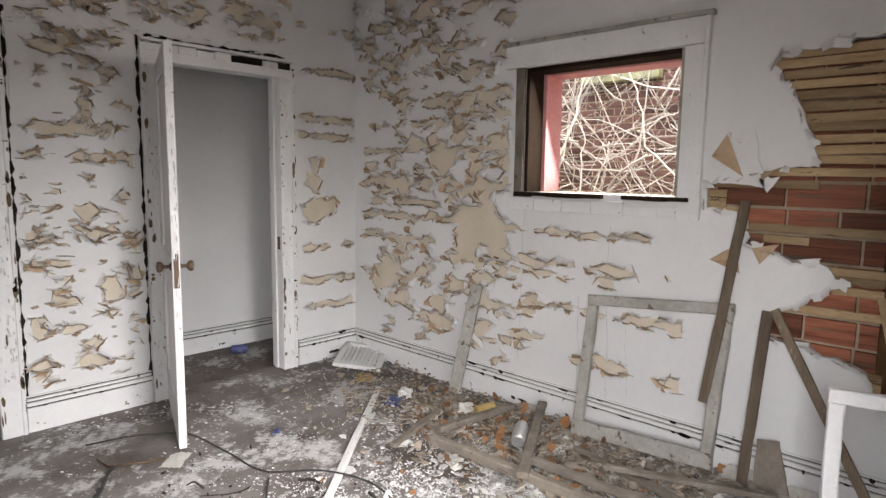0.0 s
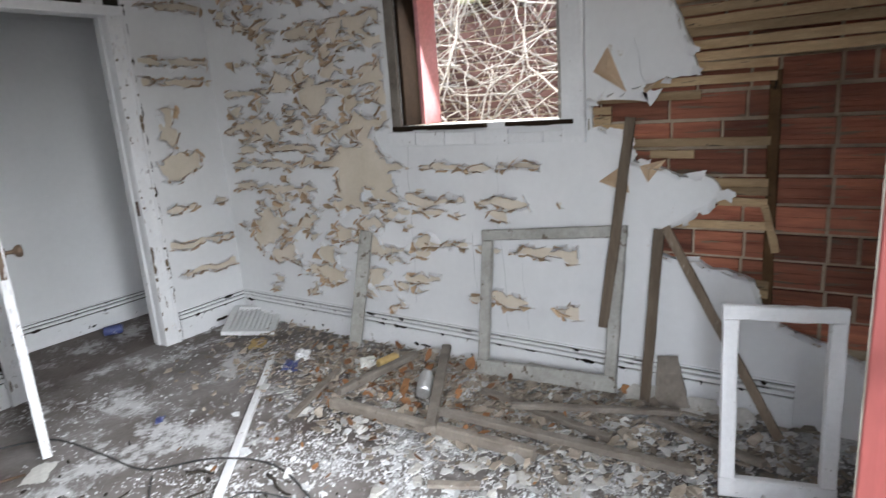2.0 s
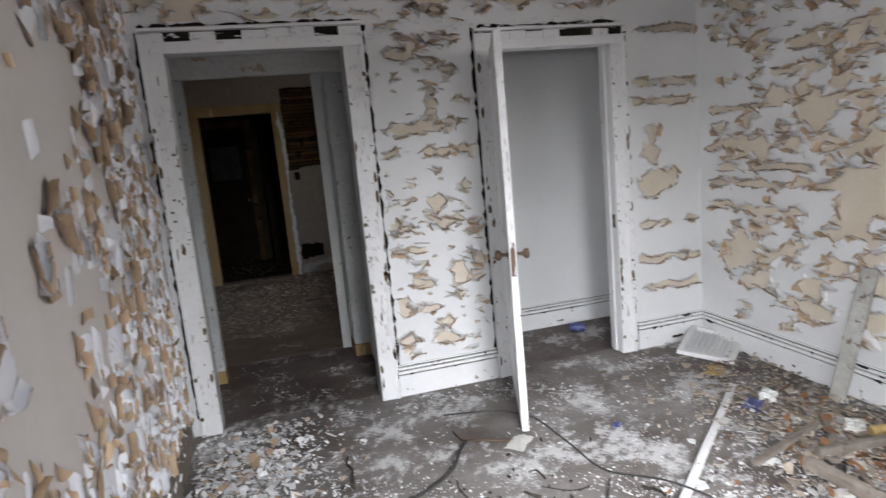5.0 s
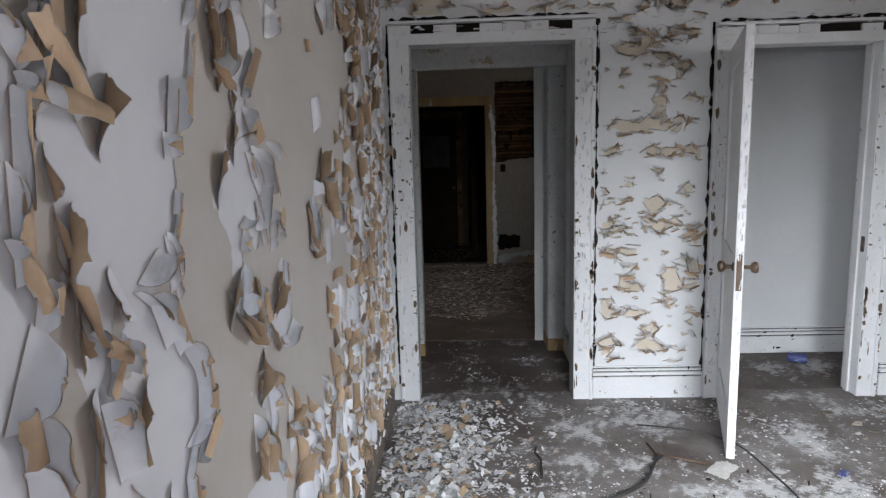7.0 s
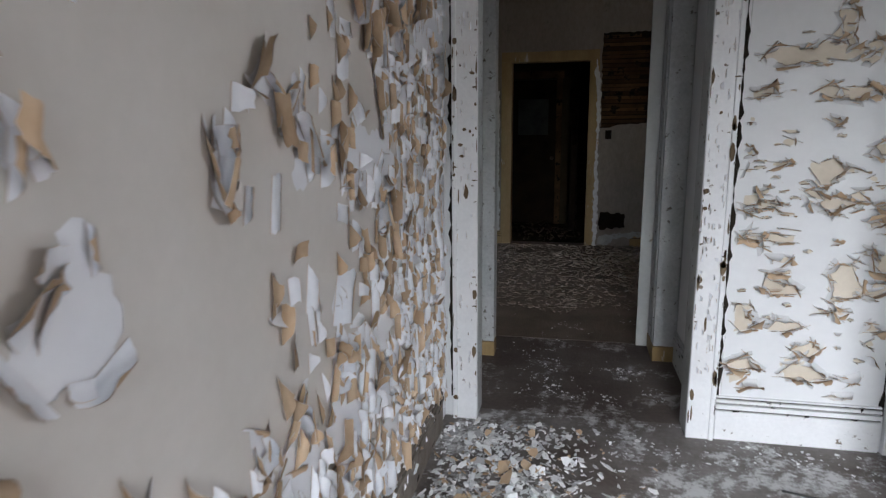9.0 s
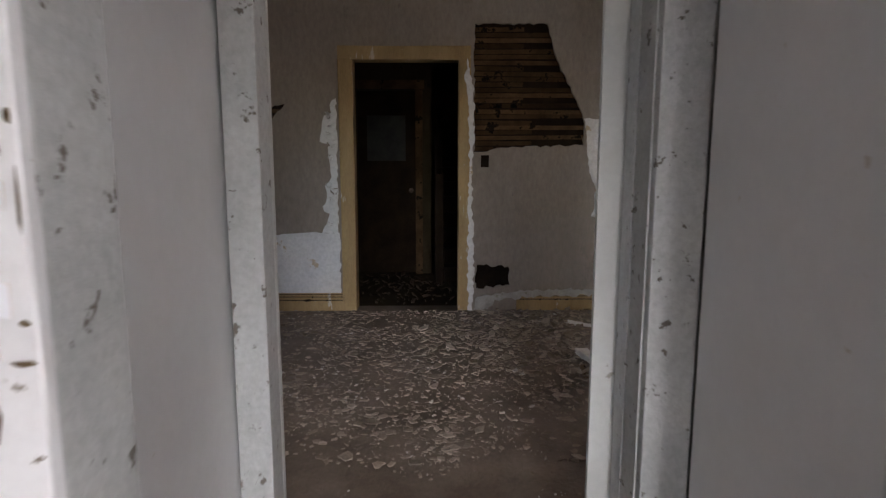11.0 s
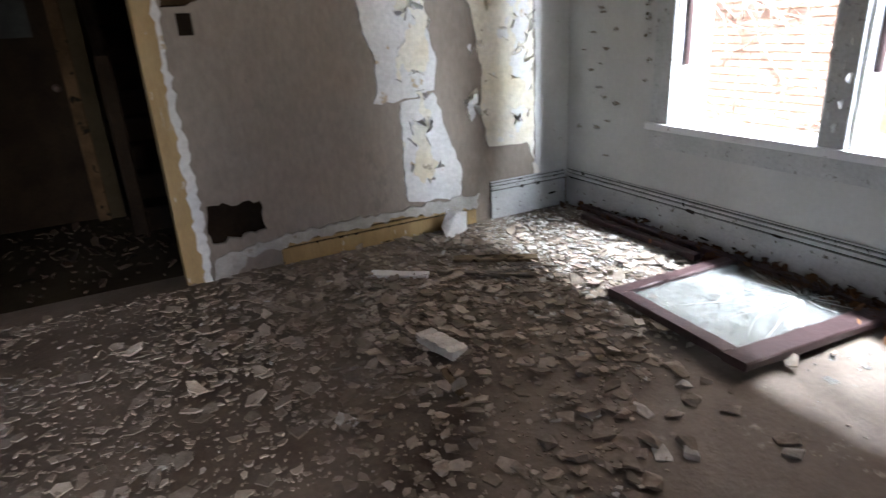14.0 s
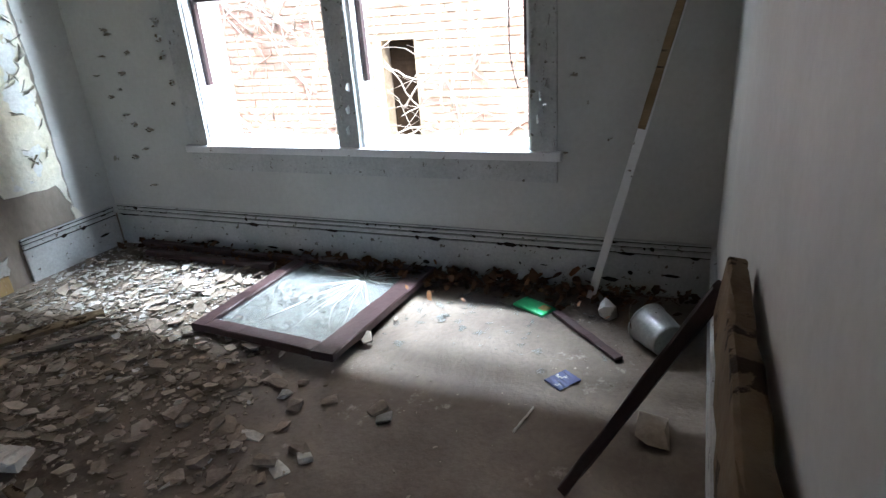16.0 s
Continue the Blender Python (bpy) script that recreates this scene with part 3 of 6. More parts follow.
part("side_jamb", cube(1.935, 1.955, NY, 3.33, 0, 2.03, 0.003), TRIM, jam)
part("side_jamb", cube(2.745, 2.765, NY, 3.33, 0, 2.03, 0.003), TRIM, jam)
part("head_jamb", cube(1.935, 2.765, NY, 3.33, 2.032, 2.05, 0.003), TRIM, jam)
part("stop", cube(2.733, 2.745, 3.25, 3.29, 0, 2.03, 0.002), TRIM, jam)
part("strike_plate", cube(2.741, 2.7449, 3.205, 3.235, 0.86, 0.95, 0.001), IRON, jam, "rusty strike plate")
# inner frame at the back room's end of the passage
jam = thing("door_jamb_3", Matrix.Identity(4), "grimy white panelled jamb at the passage end", "door frame", kind="structure")
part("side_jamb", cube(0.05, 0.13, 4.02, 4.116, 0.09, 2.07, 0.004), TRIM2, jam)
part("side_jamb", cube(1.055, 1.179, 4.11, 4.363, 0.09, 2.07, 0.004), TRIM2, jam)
part("plinth", cube(0.046, 0.134, 4.015, 4.117, 0, 0.088, 0.004), OCHRE, jam, "bare ochre wooden plinth")
part("plinth", cube(1.050, 1.1795, 4.10, 4.363, 0, 0.088, 0.004), OCHRE, jam, "bare ochre wooden plinth")
part("head_jamb", cube(0.046, 1.179, 4.04, 4.116, 2.072, 2.36, 0.004), SKIM, jam, "torn plaster over the passage end")
for i in range(2):
    part("bead", cube(1.049, 1.0545, 4.14 + i * 0.12, 4.17 + i * 0.12, 0.1, 2.06, 0.002), TRIM2, jam)
structure("wall_passage_west", sheet(bmesh.new(), "x", 0.001, 0.045, rect(3.31, 4.116, 0, 2.6)), WHITE, "dingy white passage wall")

# ---- east window of the front room ----
win = thing("window_1", Matrix.Identity(4), "empty window opening with grey stripped casing and pink outer frame", "window", kind="structure")
part("outer_frame", cube(EX + 0.14, EX + 0.3, 1.565, 1.609, 1.306, 2.008, 0.003), PINK, win, "pink painted outer jamb")
part("outer_frame", cube(EX + 0.14, EX + 0.3, 0.691, 0.715, 1.306, 2.008, 0.003), PINK, win, "pink painted outer jamb")
part("outer_head", cube(EX + 0.14, EX + 0.3, 0.716, 1.564, 1.975, 2.008, 0.003), PINK, win, "pink painted outer head")
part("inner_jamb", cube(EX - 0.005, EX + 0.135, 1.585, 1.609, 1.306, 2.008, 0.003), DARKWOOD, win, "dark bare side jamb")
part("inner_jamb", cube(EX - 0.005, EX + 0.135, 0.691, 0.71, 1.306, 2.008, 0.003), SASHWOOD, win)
part("inner_head", cube(EX - 0.005, EX + 0.135, 0.711, 1.584, 1.985, 2.008, 0.003), DARKWOOD, win, "dark inner head board")
bm = bmesh.new()
for k in range(9):
    y0 = 0.63 + k * 0.115
    if k not in (3,):
        box(bm, EX - 0.03 - rnd.uniform(0, 0.012), EX + 0.3, y0, y0 + 0.114, 1.285 + rnd.uniform(-0.008, 0.0), 1.304, 0.003)
# Sill colour blackened to stand for the shaded gap under the window.
part("window_sill", bm, DARKWOOD, win, "rotten window sill with the gap's shade in its colour")
part("side_casing", beam(bmesh.new(), (EX - 0.011, 1.642, 1.30), (EX - 0.011, 1.642, 2.01), 0.06, 0.02, (1, 0, 0)), GREYWOOD, win, "stripped grey side casing")
part("side_casing", beam(bmesh.new(), (EX - 0.013, 0.632, 1.20), (EX - 0.013, 0.632, 2.01), 0.112, 0.024, (1, 0, 0)), TRIM, win)
part("side_bead", beam(bmesh.new(), (EX - 0.03, 0.585, 1.31), (EX - 0.03, 0.585, 2.13), 0.02, 0.014, (1, 0, 0)), TRIM, win)
part("head_casing", beam(bmesh.new(), (EX - 0.014, 0.575, 2.075), (EX - 0.014, 1.745, 2.075), 0.122, 0.024, (1, 0, 0)), TRIM, win)
part("head_bead", beam(bmesh.new(), (EX - 0.02, 0.56, 2.147), (EX - 0.02, 1.765, 2.147), 0.022, 0.04, (1, 0, 0)), SASHWOOD, win)
bm = bmesh.new()
for k in range(6):
    y0 = 0.60 + k * 0.185
    box(bm, EX - 0.018, EX - 0.001, y0, y0 + 0.183, 1.195 + rnd.uniform(0, 0.01), 1.262 + rnd.uniform(-0.02, 0.018), 0.003)
part("apron", bm, TRIM, win, "broken white apron board")

# ---- outside ----
structure("ground", sheet(bmesh.new(), "z", -0.5, -0.14, [(3.66, -60), (60, -60), (60, 60), (3.66, 60)]), EARTH, "bare earth in the alley between the houses", "ground")
structure("ground_front", sheet(bmesh.new(), "z", -0.5, -0.141, [(-60, -60), (3.65, -60), (3.65, SY - 0.16), (-60, SY - 0.16)]), EARTH, "bare earth in front of the house", "ground")
structure("ground_west", sheet(bmesh.new(), "z", -0.5, -0.142, [(-60, SY - 0.15), (-0.13, SY - 0.15), (-0.13, 4.05), (-60, 4.05)]), EARTH, "bare earth beside the house", "ground")
NX = 6.2
neighbour = tagged(new("neighbour_house"), "dark brick house wall overgrown with bare vines", "house")
part("wall", sheet(bmesh.new(), "x", NX, NX + 0.3, rect(-8, 16, -0.14, 6.2), [rect(7.05, 7.40, 0.02, 0.97)]), MORTAR, neighbour, "weathered joints")
part("roof", beam(bmesh.new(), (NX + 0.1, -8, 6.3), (NX + 0.1, 16, 6.3), 0.8, 0.2), DARKWOOD, neighbour)
part("sill", cube(NX - 0.10, NX + 0.2, 2.08, 2.92, 2.33, 2.43, 0.01), MOSS, neighbour, "mossy pale stone ledge")
part("sill", cube(NX - 0.06, NX + 0.2, 7.0, 7.45, -0.05, 0.018, 0.01), MOSS, neighbour, "stone window sill")
# A dark panel stands for the shade inside the empty opening.
part("window", cube(NX + 0.15, NX + 0.19, 7.06, 7.39, 0.03, 0.96, 0.004), DARKWOOD, neighbour, "near-black panel for the shade in the cellar window")

vr = random.Random(12)


def vines(name, y0, y1, z0, z1, count, label, material):
    bm = bmesh.new()
    for _ in range(count):
        y, z = vr.uniform(y0 - 0.4, y1 + 0.4), vr.uniform(z0 - 0.3, z1)
        a, x = vr.uniform(-0.5, 3.6), NX - vr.uniform(0.02, 0.45)
        line = []
        for _ in range(vr.randint(6, 13)):
            line.append((x, y, z))
            a += vr.gauss(0, 0.2)
            s = vr.uniform(0.08, 0.19)
            y, z, x = y + math.cos(a) * s, z + math.sin(a) * s, min(NX - 0.015, max(NX - 0.6, x + vr.gauss(0, 0.03)))
        tube(bm, line, vr.choice((0.0025, 0.0035, 0.005, 0.008, 0.012)), 5, 0.45)
    return solid(name, bm, material, label, "vine", "stuff")


vines("bare_vines", 1.3, 4.2, 0.7, 3.1, 430, "tangle of bare pale vines on brick", VINE)
vines("bare_vines", 5.0, 10.5, -0.2, 3.0, 560, "thin bare vines on a brick wall", VINE)

# ---- structure: back room ----
YY, E2, W2, S2 = 7.84, 3.25, -1.42, 4.385
coat_gap = rough_outline([(0.86, 1.36), (0.93, 1.36), (1.1, 1.40), (1.79, 1.42), (1.78, 1.64), (1.66, 1.90), (1.56, 2.08), (1.46, 2.4), (0.86, 2.4), (0.86, 2.03)], 0.04, 0.010, 6)
wall_yellow = structure("wall_back_north", sheet(bmesh.new(), "y", YY, YY + 0.03, [(W2, 0), (-0.24, 0), (-0.24, 2.19), (0.83, 2.19), (0.83, 0.0), (E2, 0), (E2, H2), (W2, H2)], [coat_gap, rect(-1.05, -0.93, 1.33, 1.52), rough_outline([(-0.87, 1.60), (-0.84, 1.62), (-0.71, 1.75), (-0.80, 1.745), (-0.87, 1.69)], 0.03, 0.008, 4), rect(0.92, 0.99, 1.235, 1.335), rough_outline([(0.89, 0.19), (1.19, 0.22), (1.17, 0.30), (1.17, 0.38), (0.89, 0.40)], 0.03, 0.014, 9)]), PLASTER, "bare grey-brown plaster wall with broken patches")
# Dark sheet added so the gaps between laths look shaded.
part("backing", sheet(bmesh.new(), "y", YY + 0.062, YY + 0.15, [(W2, 0), (-0.24, 0), (-0.24, 2.19), (0.83, 2.19), (0.83, 0), (E2, 0), (E2, H2), (W2, H2)]), DARKWOOD, wall_yellow, "near-black backing for the shade in the lath gaps")
for nm, pts, m, lab in (
    ("skim", [(W2, 0.14), (-0.28, 0.14), (-0.28, 0.68), (-0.43, 0.68), (-0.76, 0.67), (-1.02, 0.63), (-1.10, 0.66), (-1.23, 0.72), (-1.27, 0.97), (-1.24, 1.18), (-1.06, 1.33), (-1.06, 1.55), (-1.12, 1.75), (-1.05, 2.07), (-0.95, 2.5), (-0.9, H2), (W2, H2)], SKIM, "flaking white skim coat"),
    ("skim", [(-0.43, 0.68), (-0.29, 0.67), (-0.29, 1.80), (-0.34, 1.75), (-0.33, 1.68), (-0.39, 1.66), (-0.43, 1.44), (-0.36, 1.43), (-0.34, 1.15), (-0.40, 1.08), (-0.38, 0.98), (-0.42, 0.90), (-0.41, 0.86), (-0.36, 0.84)], SKIM, ""),
    ("skim", [(1.78, 1.64), (2.02, 1.64), (2.05, 1.52), (2.18, 1.50), (2.20, 1.25), (2.28, 1.04), (2.25, 0.86), (2.03, 0.82), (1.87, 0.82), (1.90, 0.92), (1.90, 1.05), (1.84, 1.20), (1.81, 1.42)], SKIM, "flaking white skim coat"),
    ("skim", [(2.03, 0.81), (2.25, 0.85), (2.33, 0.6), (2.42, 0.36), (2.40, 0.18), (2.04, 0.22), (2.02, 0.5)], SKIM, ""),
    ("skim", [(2.62, 0.48), (2.74, 0.47), (2.91, 0.47), (3.0, 0.30), (3.05, 0.22), (2.97, 0.24), (2.96, 1.2), (2.93, 2.08), (2.95, H2), (2.40, H2), (2.43, 2.08), (2.42, 1.7), (2.47, 1.46), (2.53, 1.2), (2.59, 0.93), (2.57, 0.7)], STAINED, "stained cream skim coat"),
):
    part(nm, sheet(bmesh.new(), "y", YY - rnd.uniform(0.006, 0.009), YY - 0.0005, rough_outline(pts, 0.035, 0.010, len(pts))), m, wall_yellow, lab)
part("smooth_coat", sheet(bmesh.new(), "y", YY - 0.005, YY - 0.0006, rough_outline([(2.98, 0.2), (E2, 0.2), (E2, H2), (2.97, H2), (2.95, 2.08), (2.98, 1.2)], 0.06, 0.006, 8)), WALL2, wall_yellow, "smooth grey painted strip")
wall_back_west = structure("wall_back_west", sheet(bmesh.new(), "x", W2 - 0.12, W2, rect(4.11, YY + 0.15, 0, H2)), SKIM, "white skimmed wall with rows of flaking")
wall_back_south = structure("wall_back_south", sheet(bmesh.new(), "y", S2 - 0.02, S2, [(0.985, 0), (E2, 0), (E2, H2), (0.985, H2)]), WALL2, "faded grey painted wall with scratches")
# The opening is unseen, made to go with the added rear fill.
structure("wall_back_south_west", sheet(bmesh.new(), "y", 4.118, 4.138, [(W2, 0), (0.13, 0), (0.13, 2.36), (1.029, 2.36), (1.029, H2), (W2, H2)], [rect(-1.2, -0.3, 0.9, 2.1)]), WALL2, "faded grey painted wall")
structure("wall_void", cube(1.3, EX, 4.11, S2 - 0.022, 0, 2.6), PLASTER, "wall core between closet and back room")
WIN2 = [rect(5.16, 6.975, 0.62, 2.2)]
wall_back_east = structure("wall_back_east", sheet(bmesh.new(), "x", E2, E2 + 0.28, rect(S2 - 0.02, YY + 0.15, 0, H2), WIN2), WALL2, "faded grey painted wall below a twin window")
baseboard("x", E2, -1, S2 + 0.02, YY - 0.02, TRIM2, 0.255, "grimy white baseboard with moulded cap")
baseboard("y", S2, 1, 1.04, E2 - 0.03, TRIM2, 0.255, "grimy white baseboard with moulded cap")
baseboard("x", W2, 1, 4.15, YY - 0.03, OCHRE, 0.17, "peeling ochre baseboard")
baseboard("y", YY - 0.009, -1, W2 + 0.03, -0.25, OCHRE, 0.155, "ochre painted baseboard")
baseboard("y", YY - 0.009, -1, 1.24, 2.5, OCHRE, 0.16, "ochre baseboard with broken plaster on it")
baseboard("y", YY - 0.009, -1, 2.62, E2 - 0.03, TRIM2, 0.25, "grimy white baseboard with moulded cap")
fr = thing("door_frame_3", Matrix.Identity(4), "ochre painted door frame with torn plaster edges", "door frame", kind="structure")
part("side_board", beam(bmesh.new(), (-0.205, YY - 0.004, 0), (-0.205, YY - 0.004, 2.11), 0.12, 0.03, (0, 1, 0), 0.003), OCHRE, fr)
part("side_board", beam(bmesh.new(), (0.78, YY - 0.004, 0), (0.78, YY - 0.004, 2.11), 0.10, 0.03, (0, 1, 0), 0.003), OCHRE, fr)
part("head_board", beam(bmesh.new(), (-0.265, YY - 0.004, 2.165), (0.83, YY - 0.004, 2.165), 0.11, 0.03, (0, 1, 0), 0.003), OCHRE, fr)
part("side_jamb", cube(-0.16, -0.145, YY + 0.012, YY + 0.16, 0, 2.11, 0.003), OCHRE, fr)
part("side_jamb", cube(0.73, 0.745, YY + 0.012, YY + 0.16, 0, 2.11, 0.003), OCHRE, fr)
part("head_jamb", cube(-0.16, 0.745, YY + 0.012, YY + 0.16, 2.11, 2.125, 0.003), OCHRE, fr)

# twin window of the back room
part("plaster_edge", sheet(bmesh.new(), "y", YY - 0.042, YY - 0.0335, rough_outline([(0.86, 0.0), (0.98, 0.0), (1.05, 0.10), (1.5, 0.13), (2.0, 0.14), (2.5, 0.10), (2.52, 0.19), (2.2, 0.2), (1.9, 0.185), (1.4, 0.19), (1.22, 0.17), (0.9, 0.12)], 0.03, 0.016, 5)), CHUNK, wall_yellow, "broken plaster ledge on the baseboard")
part("plaster_edge", sheet(bmesh.new(), "y", YY - 0.03, YY - 0.0205, rough_outline([(0.815, 0.0), (0.86, 0.0), (0.865, 0.5), (0.845, 1.0), (0.86, 1.5), (0.85, 1.9), (0.80, 2.12), (0.78, 1.95), (0.815, 1.7), (0.82, 1.0), (0.812, 0.4)], 0.03, 0.012, 5)), SKIM, wall_yellow, "torn white plaster along the frame")
win = thing("window_2", Matrix.Identity(4), "twin sash window with peeling casings and missing sashes", "window", kind="structure")
part("window_sill", cube(E2 - 0.035, E2 + 0.28, 5.03, 7.12, 0.60, 0.64, 0.006), TRIM, win, "white window sill")
part("apron", cube(E2 - 0.016, E2 - 0.001, 5.05, 7.10, 0.50, 0.598, 0.004), TRIM2, win)
for y0, y1 in ((5.05, 5.165), (6.965, 7.09)):
    part("side_casing", cube(E2 - 0.02, E2 - 0.001, y0, y1, 0.641, 2.3, 0.004), TRIM2, win)
part("mullion", cube(E2 - 0.02, E2 + 0.14, 6.015, 6.13, 0.641, 2.2, 0.005), TRIM2, win, "peeling white mullion with bare spots")
part("head_casing", cube(E2 - 0.02, E2 - 0.001, 5.05, 7.09, 2.301, 2.42, 0.004), TRIM2, win)
for y0, y1 in ((5.162, 5.18), (5.995, 6.013), (6.132, 6.15), (6.957, 6.973)):
    part("side_jamb", cube(E2 + 0.002, E2 + 0.14, y0, y1, 0.641, 2.2, 0.003), TRIM, win)
for y0, y1 in ((5.181, 5.205), (5.97, 5.994), (6.151, 6.175), (6.932, 6.956)):
    part("track", cube(E2 + 0.05, E2 + 0.08, y0, y1, 0.95, 2.2, 0.003), MAROON, win, "dark maroon sash track")
for y0, y1 in ((5.206, 5.969), (6.176, 6.931)):
    zz = 1.36 if y0 > 6 else 1.62
    part("meeting_rail", cube(E2 + 0.055, E2 + 0.09, y0, y1, zz, zz + 0.04, 0.003), MAROON, win, "maroon meeting rail")
part("loose_wire", tube(bmesh.new(), smooth_line([(E2 + 0.1, 5.27, 2.19), (E2 + 0.1, 5.275, 1.5), (E2 + 0.09, 5.28, 1.1), (E2 + 0.08, 5.265, 0.98), (E2 + 0.07, 5.24, 0.9)]), 0.003), RUBBER, win, "thin hanging black wire")

# Added out of view; stops sun from reaching the floor through the rear opening.
structure("porch_roof", sheet(bmesh.new(), "z", 2.75, 2.85, rect(-2.6, -0.13, 1.6, 4.11)), DUSKY, "unseen slab added to keep sun out of the rear opening", "roof")

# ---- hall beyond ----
# The hall's surfaces get their darkness from colour, not from lack of light.
structure("wall_hall_end", sheet(bmesh.new(), "y", 9.55, 9.65, [(W2, 0), (-0.33, 0), (-0.33, 2.05), (0.34, 2.05), (0.34, 0), (0.5, 0), (0.5, H2), (W2, H2)]), DUSKY, "brown hall wall, hall shade put into its colour")
structure("wall_hall_far", sheet(bmesh.new(), "y", 12.1, 12.2, rect(W2, 3.4, 0, H2)), DUSKY, "brown hall wall, hall shade put into its colour")
structure("wall_hall_west", sheet(bmesh.new(), "x", W2 - 0.1, W2, rect(8.0, 12.1, 0, H2)), DUSKY, "brown hall wall, hall shade put into its colour")
structure("wall_hall_east", sheet(bmesh.new(), "x", 2.0, 2.1, rect(8.0, 12.1, 0, H2)), DUSKY, "brown hall wall, hall shade put into its colour")
# The frame takes the dark lath colour to put hall shade into it.
fr = thing("door_frame_4", Matrix.Identity(4), "brown door frame, hall shade put into its colour", "door frame", kind="structure")
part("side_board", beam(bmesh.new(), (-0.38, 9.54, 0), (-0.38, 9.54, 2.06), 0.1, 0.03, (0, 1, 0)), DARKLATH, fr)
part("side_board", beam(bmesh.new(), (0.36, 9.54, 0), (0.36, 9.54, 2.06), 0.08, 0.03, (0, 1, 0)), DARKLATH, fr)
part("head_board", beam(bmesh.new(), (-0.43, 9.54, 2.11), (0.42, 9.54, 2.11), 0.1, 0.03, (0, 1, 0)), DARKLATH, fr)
# Door, glass and stair are coloured near-black to hold the hall's shade.
door = thing("hall_door", pose(0, 9.60, 0), "dark wooden door with dusty glass light, hall shade in its colour", "door")
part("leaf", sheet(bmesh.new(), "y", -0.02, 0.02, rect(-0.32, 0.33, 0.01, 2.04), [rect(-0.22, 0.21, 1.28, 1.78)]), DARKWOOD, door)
part("pane", cube(-0.225, 0.215, -0.004, 0.004, 1.275, 1.785), DARKGLASS, door, "dusty glass light with hall shade in its colour")
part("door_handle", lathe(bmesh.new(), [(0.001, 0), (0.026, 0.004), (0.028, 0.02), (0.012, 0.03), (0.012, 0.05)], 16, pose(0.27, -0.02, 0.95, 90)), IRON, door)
stair = thing("staircase", pose(0, 0, 0), "dark wooden stair with broken rail, hall shade in its colour", "staircase")
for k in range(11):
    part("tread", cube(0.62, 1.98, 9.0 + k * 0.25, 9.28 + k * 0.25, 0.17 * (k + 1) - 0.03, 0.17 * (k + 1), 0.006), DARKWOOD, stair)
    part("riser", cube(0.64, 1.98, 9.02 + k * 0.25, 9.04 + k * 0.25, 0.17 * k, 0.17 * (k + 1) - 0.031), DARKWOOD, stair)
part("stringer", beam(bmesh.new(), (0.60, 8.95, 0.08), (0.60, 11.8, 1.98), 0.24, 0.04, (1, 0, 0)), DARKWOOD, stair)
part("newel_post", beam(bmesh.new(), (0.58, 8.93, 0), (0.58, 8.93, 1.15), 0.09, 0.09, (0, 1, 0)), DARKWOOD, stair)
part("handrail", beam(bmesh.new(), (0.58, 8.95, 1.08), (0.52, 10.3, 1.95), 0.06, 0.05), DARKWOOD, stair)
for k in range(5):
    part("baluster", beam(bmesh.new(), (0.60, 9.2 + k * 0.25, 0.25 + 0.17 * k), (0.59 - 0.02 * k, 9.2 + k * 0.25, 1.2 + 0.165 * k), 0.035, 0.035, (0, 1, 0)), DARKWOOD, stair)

# ---- peeling paint ----
east_at = (lambda u, v, d: Vector((EX - d, u, v)), None, Vector((-1, 0, 0)))
north_at = (lambda u, v, d: Vector((u, NY - d, v)), None, Vector((0, -1, 0)))


def torn_paint(name, wall, groups, blocked, seed, parent, label, mats=(WHITE, TAN, CREAM)):
    """Bare cream lenses with torn lips, in groups of (u, v, spread u, spread v, count, width, height)."""
    r, bm = random.Random(seed), bmesh.new()
    placed = []
    for gu, gv, su, sv, count, w, h in groups:
        for _ in range(count):
            for _ in range(12):
                u, v = gu + r.uniform(-su, su), gv + r.uniform(-sv, sv)
                ww, hh = w * r.uniform(0.5, 1.3), h * r.uniform(0.35, 1.3)
                free = all(abs(u - a) > (ww + c) * 0.45 or abs(v - b) > (hh + d) * 0.5 + 0.008 for a, b, c, d in placed)
                if free and not any(u0 < u + ww / 2 and u - ww / 2 < u1 and v0 < v + hh / 2 and v - hh / 2 < v1 for u0, u1, v0, v1 in blocked):
                    placed.append((u, v, ww, hh))
                    patch(bm, r, wall, u, v, ww, hh, 0.0016 + 0.0001 * (len(placed) % 9))
                    break
    ob = part(name, bm, mats, parent, label)
    ob["kind"] = "stuff"
    return ob


